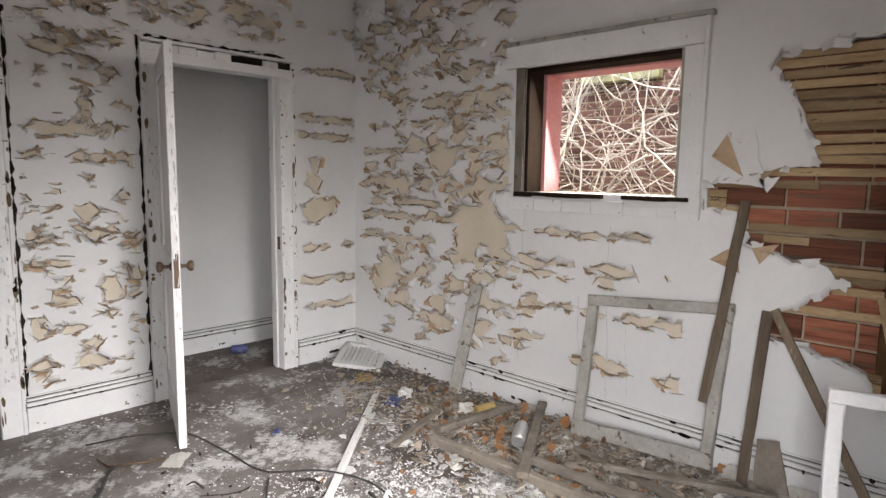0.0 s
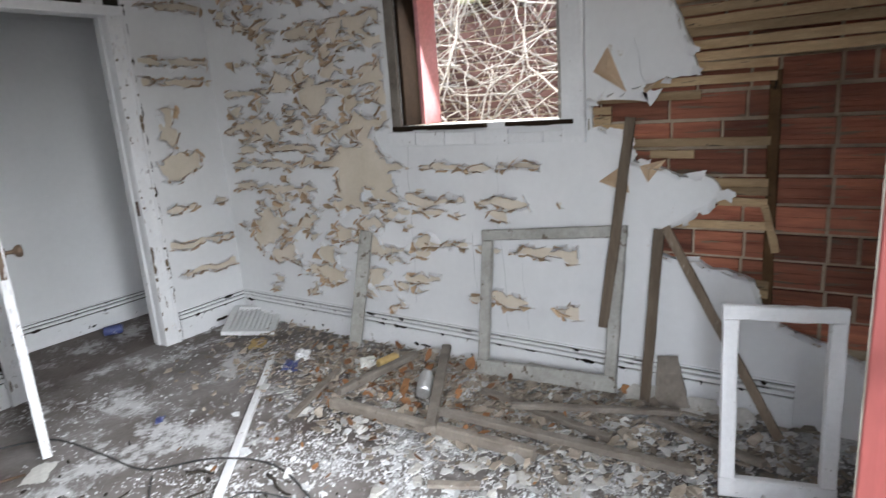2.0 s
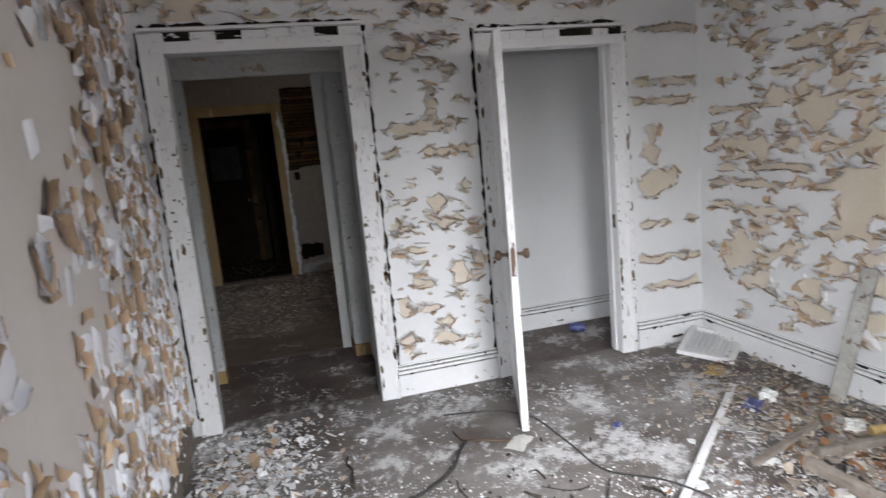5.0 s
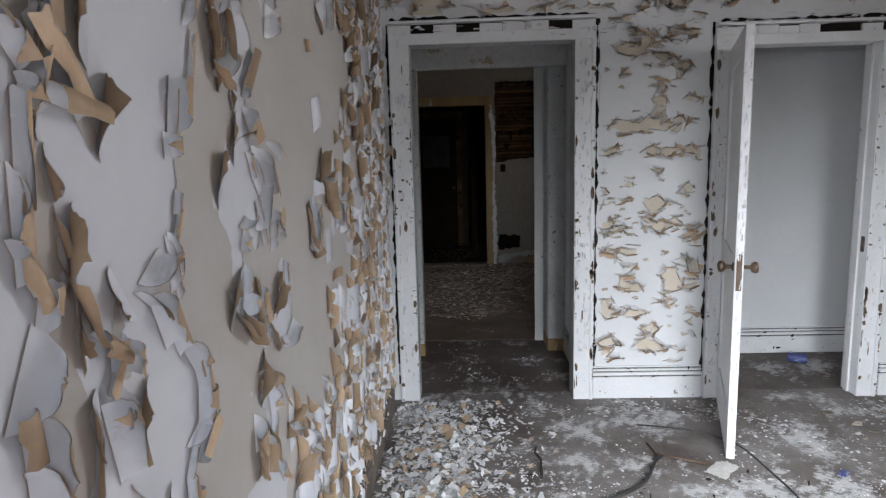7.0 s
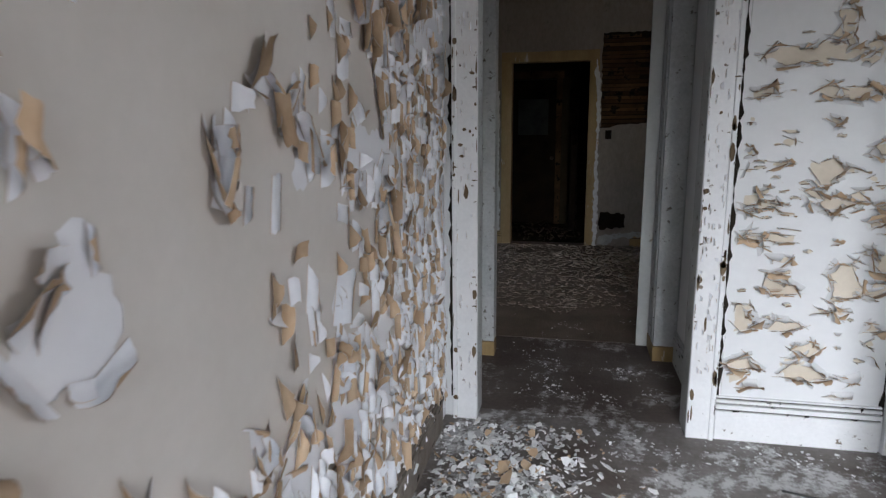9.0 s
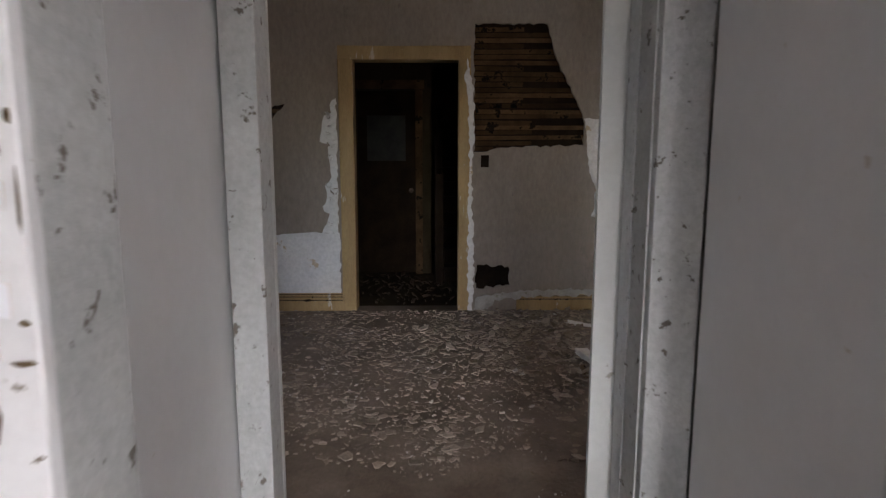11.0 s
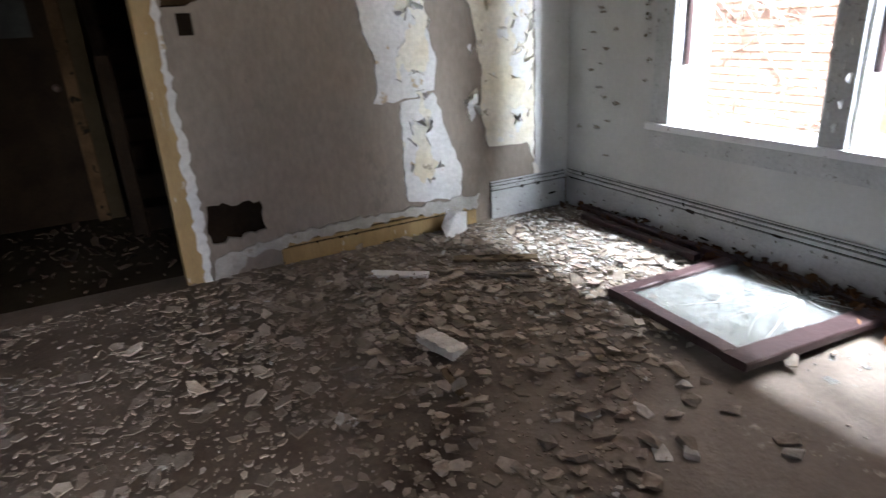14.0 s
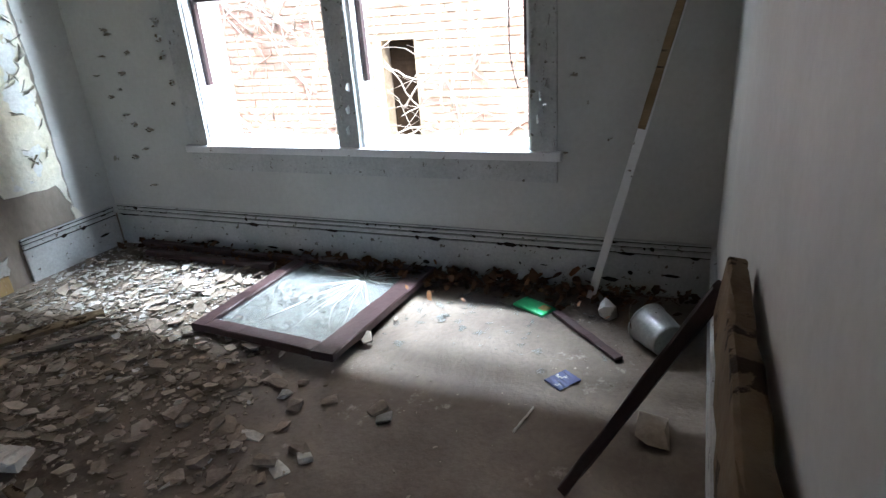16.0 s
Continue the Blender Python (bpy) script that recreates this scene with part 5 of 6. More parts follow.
# closet door, ajar
leaf = thing("closet_door", Matrix.Translation((1.948, 3.178, 0)) @ Matrix.Rotation(math.atan2(-0.78, -0.262), 4, "Z"), "open white panelled closet door with flaking paint", "door")
part("leaf_panel", sheet(bmesh.new(), "y", -0.008, 0.008, rect(0.08, 0.73, 0.15, 1.93)), TRIM, leaf)
bm = bmesh.new()
box(bm, 0.004, 0.11, -0.019, 0.019, 0.012, 2.0, 0.004)
box(bm, 0.70, 0.81, -0.019, 0.019, 0.012, 2.0, 0.004)
part("stile", bm, TRIM, leaf)
bm = bmesh.new()
for z0, z1 in ((0.012, 0.22), (0.82, 0.97), (1.88, 2.0)):
    box(bm, 0.1105, 0.6995, -0.0185, 0.0185, z0, z1, 0.004)
part("rail", bm, TRIM, leaf)
for s in (1, -1):
    part("knob", lathe(bmesh.new(), [(0.022, 0), (0.022, 0.004), (0.009, 0.008), (0.009, 0.032), (0.022, 0.040), (0.028, 0.052), (0.024, 0.064), (0.004, 0.068)], 20, pose(0.745, s * 0.019, 0.93, -90 * s)), IRON, leaf, "rusty brown knob")
part("latch_plate", cube(0.8102, 0.8125, -0.012, 0.012, 0.83, 1.0, 0.001), IRON, leaf, "rusty latch plate")
bm = bmesh.new()
for z in (0.3, 1.7):
    lathe(bm, [(0.006, z), (0.006, z + 0.09)], 10, pose(0.0, 0.022, 0))
part("hinge", bm, IRON, leaf)
# flaking edge paint
r = random.Random(8)
bm = bmesh.new()
for _ in range(60):
    curl(bm, Vector((0.812, r.uniform(-0.012, 0.012), r.uniform(0.05, 1.98))), Vector((0, 0, 1)), Vector((0, r.choice((-1, 1)), 0)), Vector((1, 0, 0)), r.uniform(0.01, 0.05), r.uniform(0.004, 0.010), r.uniform(0.4, 1.4), r, 2)
ob = part("edge_flakes", bm, (FLAKE, TAN), leaf)

# red glazed entrance door, open
rd = thing("entrance_door", Matrix.Translation((1.86, -0.492, 0)) @ Matrix.Rotation(radians(-90), 4, "Z"), "open faded red door with broken glass lights", "door")
bm = bmesh.new()
box(bm, 0.0, 0.125, -0.02, 0.02, 0.012, 2.04, 0.004)
box(bm, 0.735, 0.87, -0.02, 0.02, 0.012, 2.04, 0.004)
part("stile", bm, RED, rd)
bm = bmesh.new()
for z0, z1 in ((0.012, 0.28), (0.55, 0.70), (1.92, 2.04)):
    box(bm, 0.1255, 0.7345, -0.0195, 0.0195, z0, z1, 0.004)
part("rail", bm, RED, rd)
bm = bmesh.new()
for z in (1.085, 1.40, 1.66):
    box(bm, 0.1255, 0.7345, -0.013, 0.013, z - 0.013, z + 0.013, 0.004)
for x in (0.335, 0.535):
    box(bm, x - 0.012, x + 0.012, -0.0125, 0.0125, 0.701, 1.919, 0.004)
part("glazing_bar", bm, RED, rd)
part("lower_panel", sheet(bmesh.new(), "y", -0.008, 0.008, rect(0.13, 0.74, 0.27, 0.56)), RED, rd)
part("free_edge", cube(-0.0025, -0.0003, -0.019, 0.019, 0.012, 2.04), GREYWOOD, rd, "bare grey door edge")
for x0, x1 in ((0.126, 0.322), (0.348, 0.522), (0.548, 0.734)):
    for z0, z1, broken in ((0.702, 1.07, x0 < 0.3), (1.1, 1.386, False), (1.414, 1.646, False), (1.674, 1.918, False)):
        hole = [rough_outline([(x0 + 0.02, z0 + 0.10), (x0 + 0.10, z0 + 0.04), (x1 - 0.02, z0 + 0.12), (x1 - 0.03, z1 - 0.05), (x0 + 0.09, z1 - 0.12), (x0 + 0.03, z1 - 0.1)], 0.06, 0.012, 5)] if broken else []
        o = part("pane", sheet(bmesh.new(), "y", -0.0015, 0.0015, rect(x0, x1, z0, z1), hole), GLASS, rd, "broken glass pane" if broken else "")
        o.visible_shadow = False
knob_m = Matrix.Translation((0.072, -0.02, 1.0)) @ Matrix.Rotation(radians(90), 4, "X") @ Matrix.Scale(0.85, 4)
part("knob", lathe(bmesh.new(), [(0.024, 0.004), (0.024, 0.010), (0.010, 0.014), (0.010, 0.034), (0.022, 0.042), (0.030, 0.056), (0.027, 0.07), (0.015, 0.078), (0.002, 0.08)], 24, knob_m), KNOBGREY, rd, "tarnished grey round knob")
bm = cube(0.042, 0.102, -0.0245, -0.0202, 0.875, 1.055, 0.002)
box(bm, 0.050, 0.094, -0.0265, -0.0246, 0.885, 1.045, 0.001)
plate = part("knob_plate", bm, RED, rd, "red painted lock plate")
bm = lathe(bmesh.new(), [(0.006, 0), (0.006, 0.001)], 12, Matrix.Translation((0.072, -0.0267, 0.922)) @ Matrix.Rotation(radians(90), 4, "X"))
box(bm, 0.0695, 0.0745, -0.0277, -0.0267, 0.900, 0.92)
part("keyhole", bm, RUBBER, plate, "dark keyhole")
blind = thing("venetian_blind", Matrix.Translation((1.905, -0.60, 0)), "white venetian blind hanging crooked behind the door glass", "blind")
for k in range(44):
    z = 1.95 - k * 0.027
    if 0.83 < z < 1.02:
        continue
    bm = beam(bmesh.new(), (0, 0.01, z), (0, -0.70, z - 0.004), 0.026, 0.0016, (0.9, 0, 0.45), 0.0003, 4, k)
    part("slat", bm, BLIND, blind)
part("head_rail", cube(-0.02, 0.02, -0.71, 0.015, 1.965, 1.995, 0.003), BLIND, blind)
for y in (-0.08, -0.58):
    part("cord", tube(bmesh.new(), [(0.016, y, 1.96), (0.016, y + 0.01, 1.4), (0.016, y, 0.76)], 0.0016, 5), RUBBER, blind)

# louvred panel in the corner
stick("grey_board", (3.30, 0.16, 0.03), (3.37, 0.20, 0.24), 0.15, 0.014, GREYWOOD, "short grey board leaning at the wall's foot", "board", (1, 0, 0), 61, 0.6)
for i, (y, s) in enumerate(((0.82, 0.10), (0.62, 0.09), (0.98, 0.07), (0.30, 0.10), (0.05, 0.09), (-0.1, 0.08), (1.45, 0.07))):
    bm = bmesh.new()
    curl(bm, Vector((3.28, y, 0.03)), Vector((0, 1, 0)), Vector((1, 0, 0)), Vector((0, 0, 1)), s * 2, s, 0.9, random.Random(i + 5), 5, 0.7, 0.0)
    solid("plaster_sheet", bm, (CHUNK, CHUNK2), "curved sheet of fallen plaster at the wall's foot", "plaster", "", "fallen plaster sheets")
vent = thing("louvred_panel", pose(3.24, 2.92, 0.055, 6, -5, 40), "white louvred plastic panel lying on rubble", "vent panel")
bm = bmesh.new()
for x0, x1, y0, y1 in ((-0.22, 0.22, -0.17, -0.13), (-0.22, 0.22, 0.13, 0.17), (-0.22, -0.18, -0.1295, 0.1295), (0.18, 0.22, -0.1295, 0.1295)):
    box(bm, x0, x1, y0, y1, -0.012, 0.016, 0.004)
part("frame", bm, PLASTIC, vent)
for k in range(8):
    part("slat", beam(bmesh.new(), (-0.178, -0.11 + k * 0.0315, 0.0), (0.178, -0.11 + k * 0.0315, 0.0), 0.022, 0.005, (0, 0.45, 0.9), 0.0004, 3, k), PLASTIC, vent)
part("backing", cube(-0.2, 0.2, -0.15, 0.15, -0.018, -0.0125), PLASTIC, vent)


def can(name, m, material, label, r0=0.033, h=0.12):
    root = thing(name, m, label, "can")
    part("body", lathe(bmesh.new(), [(r0 * 0.8, 0), (r0 * 0.97, 0.006), (r0, 0.014), (r0, h * 0.86), (r0 * 0.82, h * 0.97), (r0 * 0.82, h)], 24), material, root)
    part("lid", lathe(bmesh.new(), [(r0 * 0.80, h - 0.004), (r0 * 0.78, h - 0.002), (0.002, h - 0.003)], 24), ALU, root)
    return root


can("drink_can", pose(2.80, 1.16, 0.10, 80, 0, 118), ALU, "dull silver drink can lying on a board", 0.036, 0.15)
can("drink_can", pose(3.02, 1.62, 0.06, 85, 0, 70), AMBER, "gold drink can lying in leaves")
can("drink_can", pose(2.66, 3.80, 0.034, 90, 0, 60), BLUE, "blue drink can on the closet floor")
for nm, p, dims, m, lab, cat in (
    ("paper_cup", (2.98, 2.17, 0.035), (0.05, 0.045, 0.035), PLASTIC, "white plastic tub lying in rubble", "tub"),
    ("snack_bag", (2.86, 2.14, 0.025), (0.06, 0.05, 0.022), BLUE, "crumpled blue snack bag on the floor", "bag"),
    ("cardboard_piece", (3.02, 2.62, 0.02), (0.09, 0.06, 0.012), AMBER, "flattened yellow cardboard on the floor", "cardboard"),
    ("bottle_cap", (2.14, 2.28, 0.01), (0.03, 0.02, 0.012), BLUE, "crushed blue wrapper on the floor", "wrapper"),
    ("paper_scrap", (1.62, 2.33, 0.006), (0.09, 0.05, 0.004), PAPER, "torn pale card beside the door", "paper"),
    ("wrapper", (3.05, 1.72, 0.05), (0.05, 0.05, 0.03), PAPER, "crumpled white paper in leaves", "paper"),
    ("foil", (2.98, 1.30, 0.05), (0.035, 0.03, 0.03), STEEL, "crumpled silver foil in leaves", "foil"),
):
    bm = bmesh.new()
    bmesh.ops.create_icosphere(bm, subdivisions=3, radius=1.0)
    for v in bm.verts:
        d = 0.75 + 0.5 * noise.noise(v.co * 2.3 + Vector(p) * 7) + 0.2 * noise.noise(v.co * 6 + Vector(p) * 3)
        v.co = Vector((max(-1, min(1, v.co.x * 1.5)) * dims[0], max(-1, min(1, v.co.y * 1.5)) * dims[1], v.co.z * dims[2])) * d
    ob = solid(nm, bm, m, lab, cat)
    ob.matrix_world = pose(*p, 0, 0, 40)

# cables and black scraps on the floor
for pts, rad, lab in (
    ([(1.36, 2.80, 0.008), (1.55, 2.70, 0.03), (1.72, 2.64, 0.012), (1.80, 2.52, 0.01), (1.83, 2.20, 0.012), (1.86, 1.92, 0.01), (2.03, 1.69, 0.035), (2.14, 1.45, 0.012), (2.03, 1.10, 0.012), (1.84, 0.86, 0.01), (1.70, 0.78, 0.01), (1.50, 0.90, 0.012), (1.45, 1.05, 0.01)], 0.0045, "black cable snaking across the floor"),
    ([(1.38, 2.45, 0.01), (1.33, 2.38, 0.02), (1.22, 2.20, 0.01), (1.02, 2.06, 0.012), (0.90, 2.02, 0.02), (0.78, 1.90, 0.01)], 0.008, "thick black cable on the floor"),
    ([(1.84, 1.85, 0.01), (1.70, 1.62, 0.012), (1.72, 1.44, 0.02), (1.92, 1.36, 0.05), (2.02, 1.20, 0.012)], 0.004, "thin black wire looping on the floor"),
):
    solid("cable", tube(bmesh.new(), smooth_line(pts, 7), rad, 8), RUBBER, lab, "cable")
solid("bent_rod", tube(bmesh.new(), [(1.35, 2.58, 0.012), (1.36, 2.47, 0.012), (1.58, 2.36, 0.012)], 0.006, 8), IRON, "bent dark metal rod on the floor", "rod")
r = random.Random(14)
for i in range(95):
    x, y = r.gauss(1.25, 0.36), r.gauss(1.25, 0.30)
    if not (0.4 < x < 2.1 and 0.6 < y < 2.4):
        continue
    a, l, pts = r.uniform(0, 6.3), r.uniform(0.03, 0.075), []
    for k in range(r.randint(3, 6)):
        pts.append((x, y, 0.008 if k == 0 else r.uniform(0.008, 0.035)))
        x, y, a = x + math.cos(a) * l, y + math.sin(a) * l, a + r.gauss(0, 0.5)
    solid("bark_strip", tube(bmesh.new(), smooth_line(pts, 4), r.uniform(0.003, 0.009), 5, 0.5), CHAR, "black rubbery strip of debris on the floor", "debris", "", "black strips on the floor")

# ---- back room: things ----
sash("maroon_sash", ((2.30, 5.70, 0.06), (3.20, 5.65, 0.035), (3.20, 6.44, 0.04), (2.40, 6.48, 0.035)), 0.075, 0.035, MAROON, "dark maroon sash with cracked dusty glass on the floor", "window sash", (), DUSTGLASS)
bm = bmesh.new()
cr = random.Random(9)
for _ in range(34):
    a0 = cr.uniform(0, 6.28)
    p = Vector((3.0, 5.95, 0.05)) + Vector((math.cos(a0), math.sin(a0), 0)) * 0.03
    line = [p]
    for _ in range(cr.randint(2, 6)):
        p = p + Vector((math.cos(a0), math.sin(a0), 0)) * cr.uniform(0.05, 0.12)
        a0 += cr.gauss(0, 0.15)
        if not (2.44 < p.x < 3.12 and 5.76 < p.y < 6.40):
            break
        line.append(p.copy())
    if len(line) > 1:
        tube(bm, line, 0.0014, 4)
solid("glass_crack", bm, PAPER, "radiating cracks in the dusty glass", "crack", "stuff")
r = random.Random(5)
for a, b in (((3.14, 6.30, 0.04), (3.16, 7.55, 0.05)), ((3.06, 6.55, 0.03), (3.08, 7.45, 0.03))):
    stick("dark_rail", a, b, 0.05, 0.035, MAROON, "dark wooden rail lying along the baseboard", "rail", (0, 0, 1), 40)
gb = thing("green_box", pose(2.99, 5.10, 0.014, 0, 0, 62), "bright green plastic packet on the floor", "packet")
part("body", cube(-0.085, 0.085, -0.045, 0.045, -0.012, 0.002, 0.005), GREEN, gb)
part("printed_patch", cube(-0.075, -0.03, -0.03, 0.012, 0.0022, 0.0034), AMBER, gb, "small orange printed patch")
stick("dark_strip", (2.96, 5.0, 0.012), (2.66, 4.70, 0.012), 0.035, 0.014, MAROON, "dark flat strip of wood on the floor", "strip", (0, 0, 1), 41)
pole = thing("trim_pole", Matrix.Translation((3.13, 4.88, 0.0)), "split white trim board leaning in the corner", "trim board")
pa, pb = Vector((0, 0, 0.01)), Vector((0.085, -0.44, 1.80))
part("board", beam(bmesh.new(), pa, pb, 0.036, 0.018, (1, 0, 0), 0.002, 9, 3), TRIM, pole)
part("bare_edge", beam(bmesh.new(), pa.lerp(pb, 0.42) + Vector((-0.024, 0.004, 0)), pb + Vector((-0.024, 0.004, 0)), 0.030, 0.016, (1, 0, 0), 0.002, 9, 4), LATH, pole, "bare brown split edge")
bk = thing("bucket", Matrix.Translation((2.84, 4.62, 0.080)) @ Vector((-0.72, -0.62, -0.10)).to_track_quat("Z", "Y").to_matrix().to_4x4() @ Matrix.Scale(0.76, 4), "tipped galvanised metal bucket on the floor", "bucket")
part("shell", lathe(bmesh.new(), [(0.092, 0.008), (0.104, 0.0), (0.107, 0.004), (0.103, 0.012), (0.098, 0.09), (0.088, 0.17), (0.086, 0.185), (0.080, 0.182), (0.002, 0.178)], 32), STEEL, bk)
part("rim", lathe(bmesh.new(), [(0.102, -0.003), (0.109, 0.0), (0.109, 0.008), (0.102, 0.010)], 32), STEEL, bk)
part("handle", tube(bmesh.new(), smooth_line([(0.106, 0, 0.02), (0.09, 0.09, -0.03), (0.0, 0.13, -0.05), (-0.09, 0.09, -0.03), (-0.106, 0, 0.02)], 5), 0.003, 6), IRON, bk)
ls = thing("rotten_sash", Matrix.Translation((1.74, 4.42, 0)), "corner of a rotten brown sash leaning on the wall", "window sash")
part("stile", beam(bmesh.new(), (-0.68, 0.004, 0.80), (0.0, 0.0, 0.765), 0.12, 0.035, (0, 1, 0.1), 0.003, 11, 2), MOLDY, ls, "mouldy brown stile")
part("lower_stile", beam(bmesh.new(), (-0.64, 0.005, 0.0), (-0.62, 0.004, 0.735), 0.07, 0.03, (0, 1, 0.1), 0.003, 11, 2), MOLDY, ls, "mouldy brown lower stile")
part("rail", beam(bmesh.new(), (0.22, 0.34, 0.012), (0.012, 0.012, 0.76), 0.032, 0.03, (0.7, -0.3, 0.2), 0.002, 9, 5), MAROON, ls, "dark rail of the sash")


def lump(name, p, size, m, label, category, seed, rz=0, group=""):
    """A broken chunk with flat faces and chipped corners."""
    r = random.Random(seed)
    bm = bmesh.new()
    for _ in range(16):
        v = Vector((r.gauss(0, 1), r.gauss(0, 1), r.gauss(0, 1))).normalized()
        v = Vector([max(-0.75, min(0.75, c * 1.25)) for c in v])
        bm.verts.new((v.x * size[0], v.y * size[1], v.z * size[2]))
    h = bmesh.ops.convex_hull(bm, input=bm.verts)
    bmesh.ops.delete(bm, geom=list({e for e in h["geom_interior"] + h["geom_unused"] if isinstance(e, bmesh.types.BMVert)}), context="VERTS")
    low = min(v.co.z for v in bm.verts)
    for v in bm.verts:
        v.co.z -= low
    ob = solid(name, bm, m, label, category, "", group)
    ob.matrix_world = pose(p[0], p[1], p[2], r.uniform(-6, 6), r.uniform(-6, 6), rz)
    return ob


for i, (x, y) in enumerate(((2.12, 5.80), (2.07, 5.72), (2.17, 5.86), (2.11, 5.39), (2.14, 5.43), (1.92, 6.12), (1.86, 5.54), (1.89, 5.57), (1.54, 6.41), (2.49, 7.2))):
    lump("plaster_chunk", (x, y, 0), (0.035 + 0.012 * (i % 3), 0.03 + 0.01 * (i % 2), 0.012), CHUNK2 if i % 3 else CHUNK, "crumbled plaster piece on the bare floor", "plaster", 700 + i, 37 * i, "plaster rubble in the back room")
stick("dark_board", (2.40, 7.02, 0.03), (2.02, 7.26, 0.035), 0.07, 0.02, MOLDY, "rotten dark board lying on rubble", "board", (0, 0, 1), 62)
lump("plaster_lump", (2.26, 7.72, 0), (0.11, 0.09, 0.10), PLASTIC, "white plaster lump beside the baseboard", "plaster", 3)
stick("white_plank", (1.58, 7.36, 0.02), (1.82, 7.17, 0.02), 0.065, 0.02, TRIM, "short broken white plank on rubble", "plank", (0, 0, 1), 51)
stick("brown_stick", (1.88, 7.18, 0.02), (2.25, 6.85, 0.025), 0.03, 0.02, GREYWOOD, "dark broken stick lying on rubble", "stick", (0, 0, 1), 52)
stick("plaster_block", (1.51, 6.60, 0.03), (1.56, 6.38, 0.028), 0.09, 0.035, CHUNK, "pale flat plaster block on rubble", "plaster", (0, 0, 1), 57, 1.0, 0.006)
stick("brown_stick", (1.46, 6.33, 0.012), (1.43, 6.12, 0.012), 0.03, 0.02, MOLDY, "short rotten stick on rubble", "stick", (0, 0, 1), 53)
lump("paper_ball", (2.99, 4.78, 0), (0.05, 0.05, 0.05), PAPER, "crumpled grey paper ball by the bucket", "paper", 9)
lump("crumpled_paper", (2.27, 4.55, 0), (0.09, 0.07, 0.025), CHUNK2, "soggy crumpled paper by the wall", "paper", 12)
stick("photo_card", (2.44, 4.90, 0.004), (2.52, 4.84, 0.006), 0.08, 0.003, BLUE, "small dark blue printed card on the floor", "card", (0, 0, 1), 55)
stick("thin_straw", (2.16, 4.96, 0.004), (2.30, 4.93, 0.004), 0.006, 0.004, PAPER, "thin white stick on the floor", "straw", (0, 0, 1), 56)
r = random.Random(77)
for i in range(70):
    x, y = r.uniform(0.9, 2.7), r.uniform(5.5, 7.75)
    if x > 2.2 and y < 6.6:
        continue
    lump("plaster_chunk", (x, y, 0), (r.uniform(0.02, 0.06), r.uniform(0.02, 0.05), r.uniform(0.005, 0.012)), CHUNK2 if r.random() < 0.85 else CHUNK, "dusty broken plaster chunk on the floor", "plaster", 100 + i, r.uniform(0, 360), "plaster rubble in the back room")
for i in range(26):
    x, y = r.gauss(1.75, 0.22), r.gauss(5.75, 0.18)
    lump("plaster_chunk", (x, y, 0), (r.uniform(0.02, 0.055), r.uniform(0.02, 0.045), r.uniform(0.008, 0.02)), CHUNK2, "dusty broken plaster chunk on the floor", "plaster", 300 + i, r.uniform(0, 360), "plaster rubble in the back room")
for i in range(70):
    x, y = r.uniform(2.2, 3.36), r.uniform(-0.4, 1.9)
    if x < 2.75 and y > 1.5:
        continue
    lump("plaster_chunk", (x, y, 0.004), (r.uniform(0.02, 0.06), r.uniform(0.02, 0.06), r.uniform(0.006, 0.025)), CHUNK, "broken white plaster chunk under the torn wall", "plaster", 500 + i, r.uniform(0, 360), "plaster rubble in the front room")

# ---- exposed lath and brick ----
r = random.Random(3)


def lath_row(y0, y1, z, wall, material, h=0.034, t=0.008, x=EX + 0.024, tilt=0.0):
    part("lath_strip", beam(bmesh.new(), (x, y0, z), (x, y1, z + tilt), h, t, (1, 0, 0), 0.0015, 6, int(z * 100)), material, wall)


for k, (z, y1) in enumerate(((1.93, 0.28), (1.885, 0.29), (1.84, 0.27), (1.795, 0.25), (1.75, 0.22), (1.705, 0.21), (1.66, 0.19), (1.615, 0.17), (1.57, 0.15), (1.525, 0.14))):
    lath_row(-0.62, y1 + 0.03, z, wall_east, LATH, 0.036, 0.009, EX + 0.026, r.uniform(-0.006, 0.006))
for z, y0, y1 in ((1.48, -0.17, 0.16), (1.43, -0.17, 0.34), (1.375, 0.10, 0.60), (1.33, 0.47, 0.60), (1.29, 0.47, 0.60), (1.255, 0.40, 0.60), (1.185, -0.16, 0.42), (1.135, 0.12, 0.30), (1.02, -0.16, 0.12), (0.985, -0.16, 0.02), (0.94, -0.16, 0.02), (0.845, -0.16, 0.25), (0.56, -0.18, 0.0), (0.60, -0.18, -0.02)):
    lath_row(y0, y1, z, wall_east, LATH, 0.034, 0.009, EX + 0.022, r.uniform(-0.004, 0.004))
part("furring_strip", beam(bmesh.new(), (EX + 0.04, -0.175, 0.50), (EX + 0.04, -0.165, 1.45), 0.04, 0.03, (1, 0, 0), 0.002, 9), DARKLATH, wall_east, "dark upright batten over brick")
part("furring_strip", beam(bmesh.new(), (EX + 0.02, -0.20, 0.74), (EX + 0.02, -0.15, 0.93), 0.03, 0.012, (1, 0, 0), 0.002, 4), LATH, wall_east)
loose = bmesh.new()
for pts in ([(0.5, 1.38), (0.36, 1.62), (0.30, 1.36)], [(0.33, 1.40), (0.24, 1.41), (0.29, 1.34)]):
    sheet(loose, "x", EX - 0.022, EX - 0.017, rough_outline(pts, 0.03, 0.006, 2))
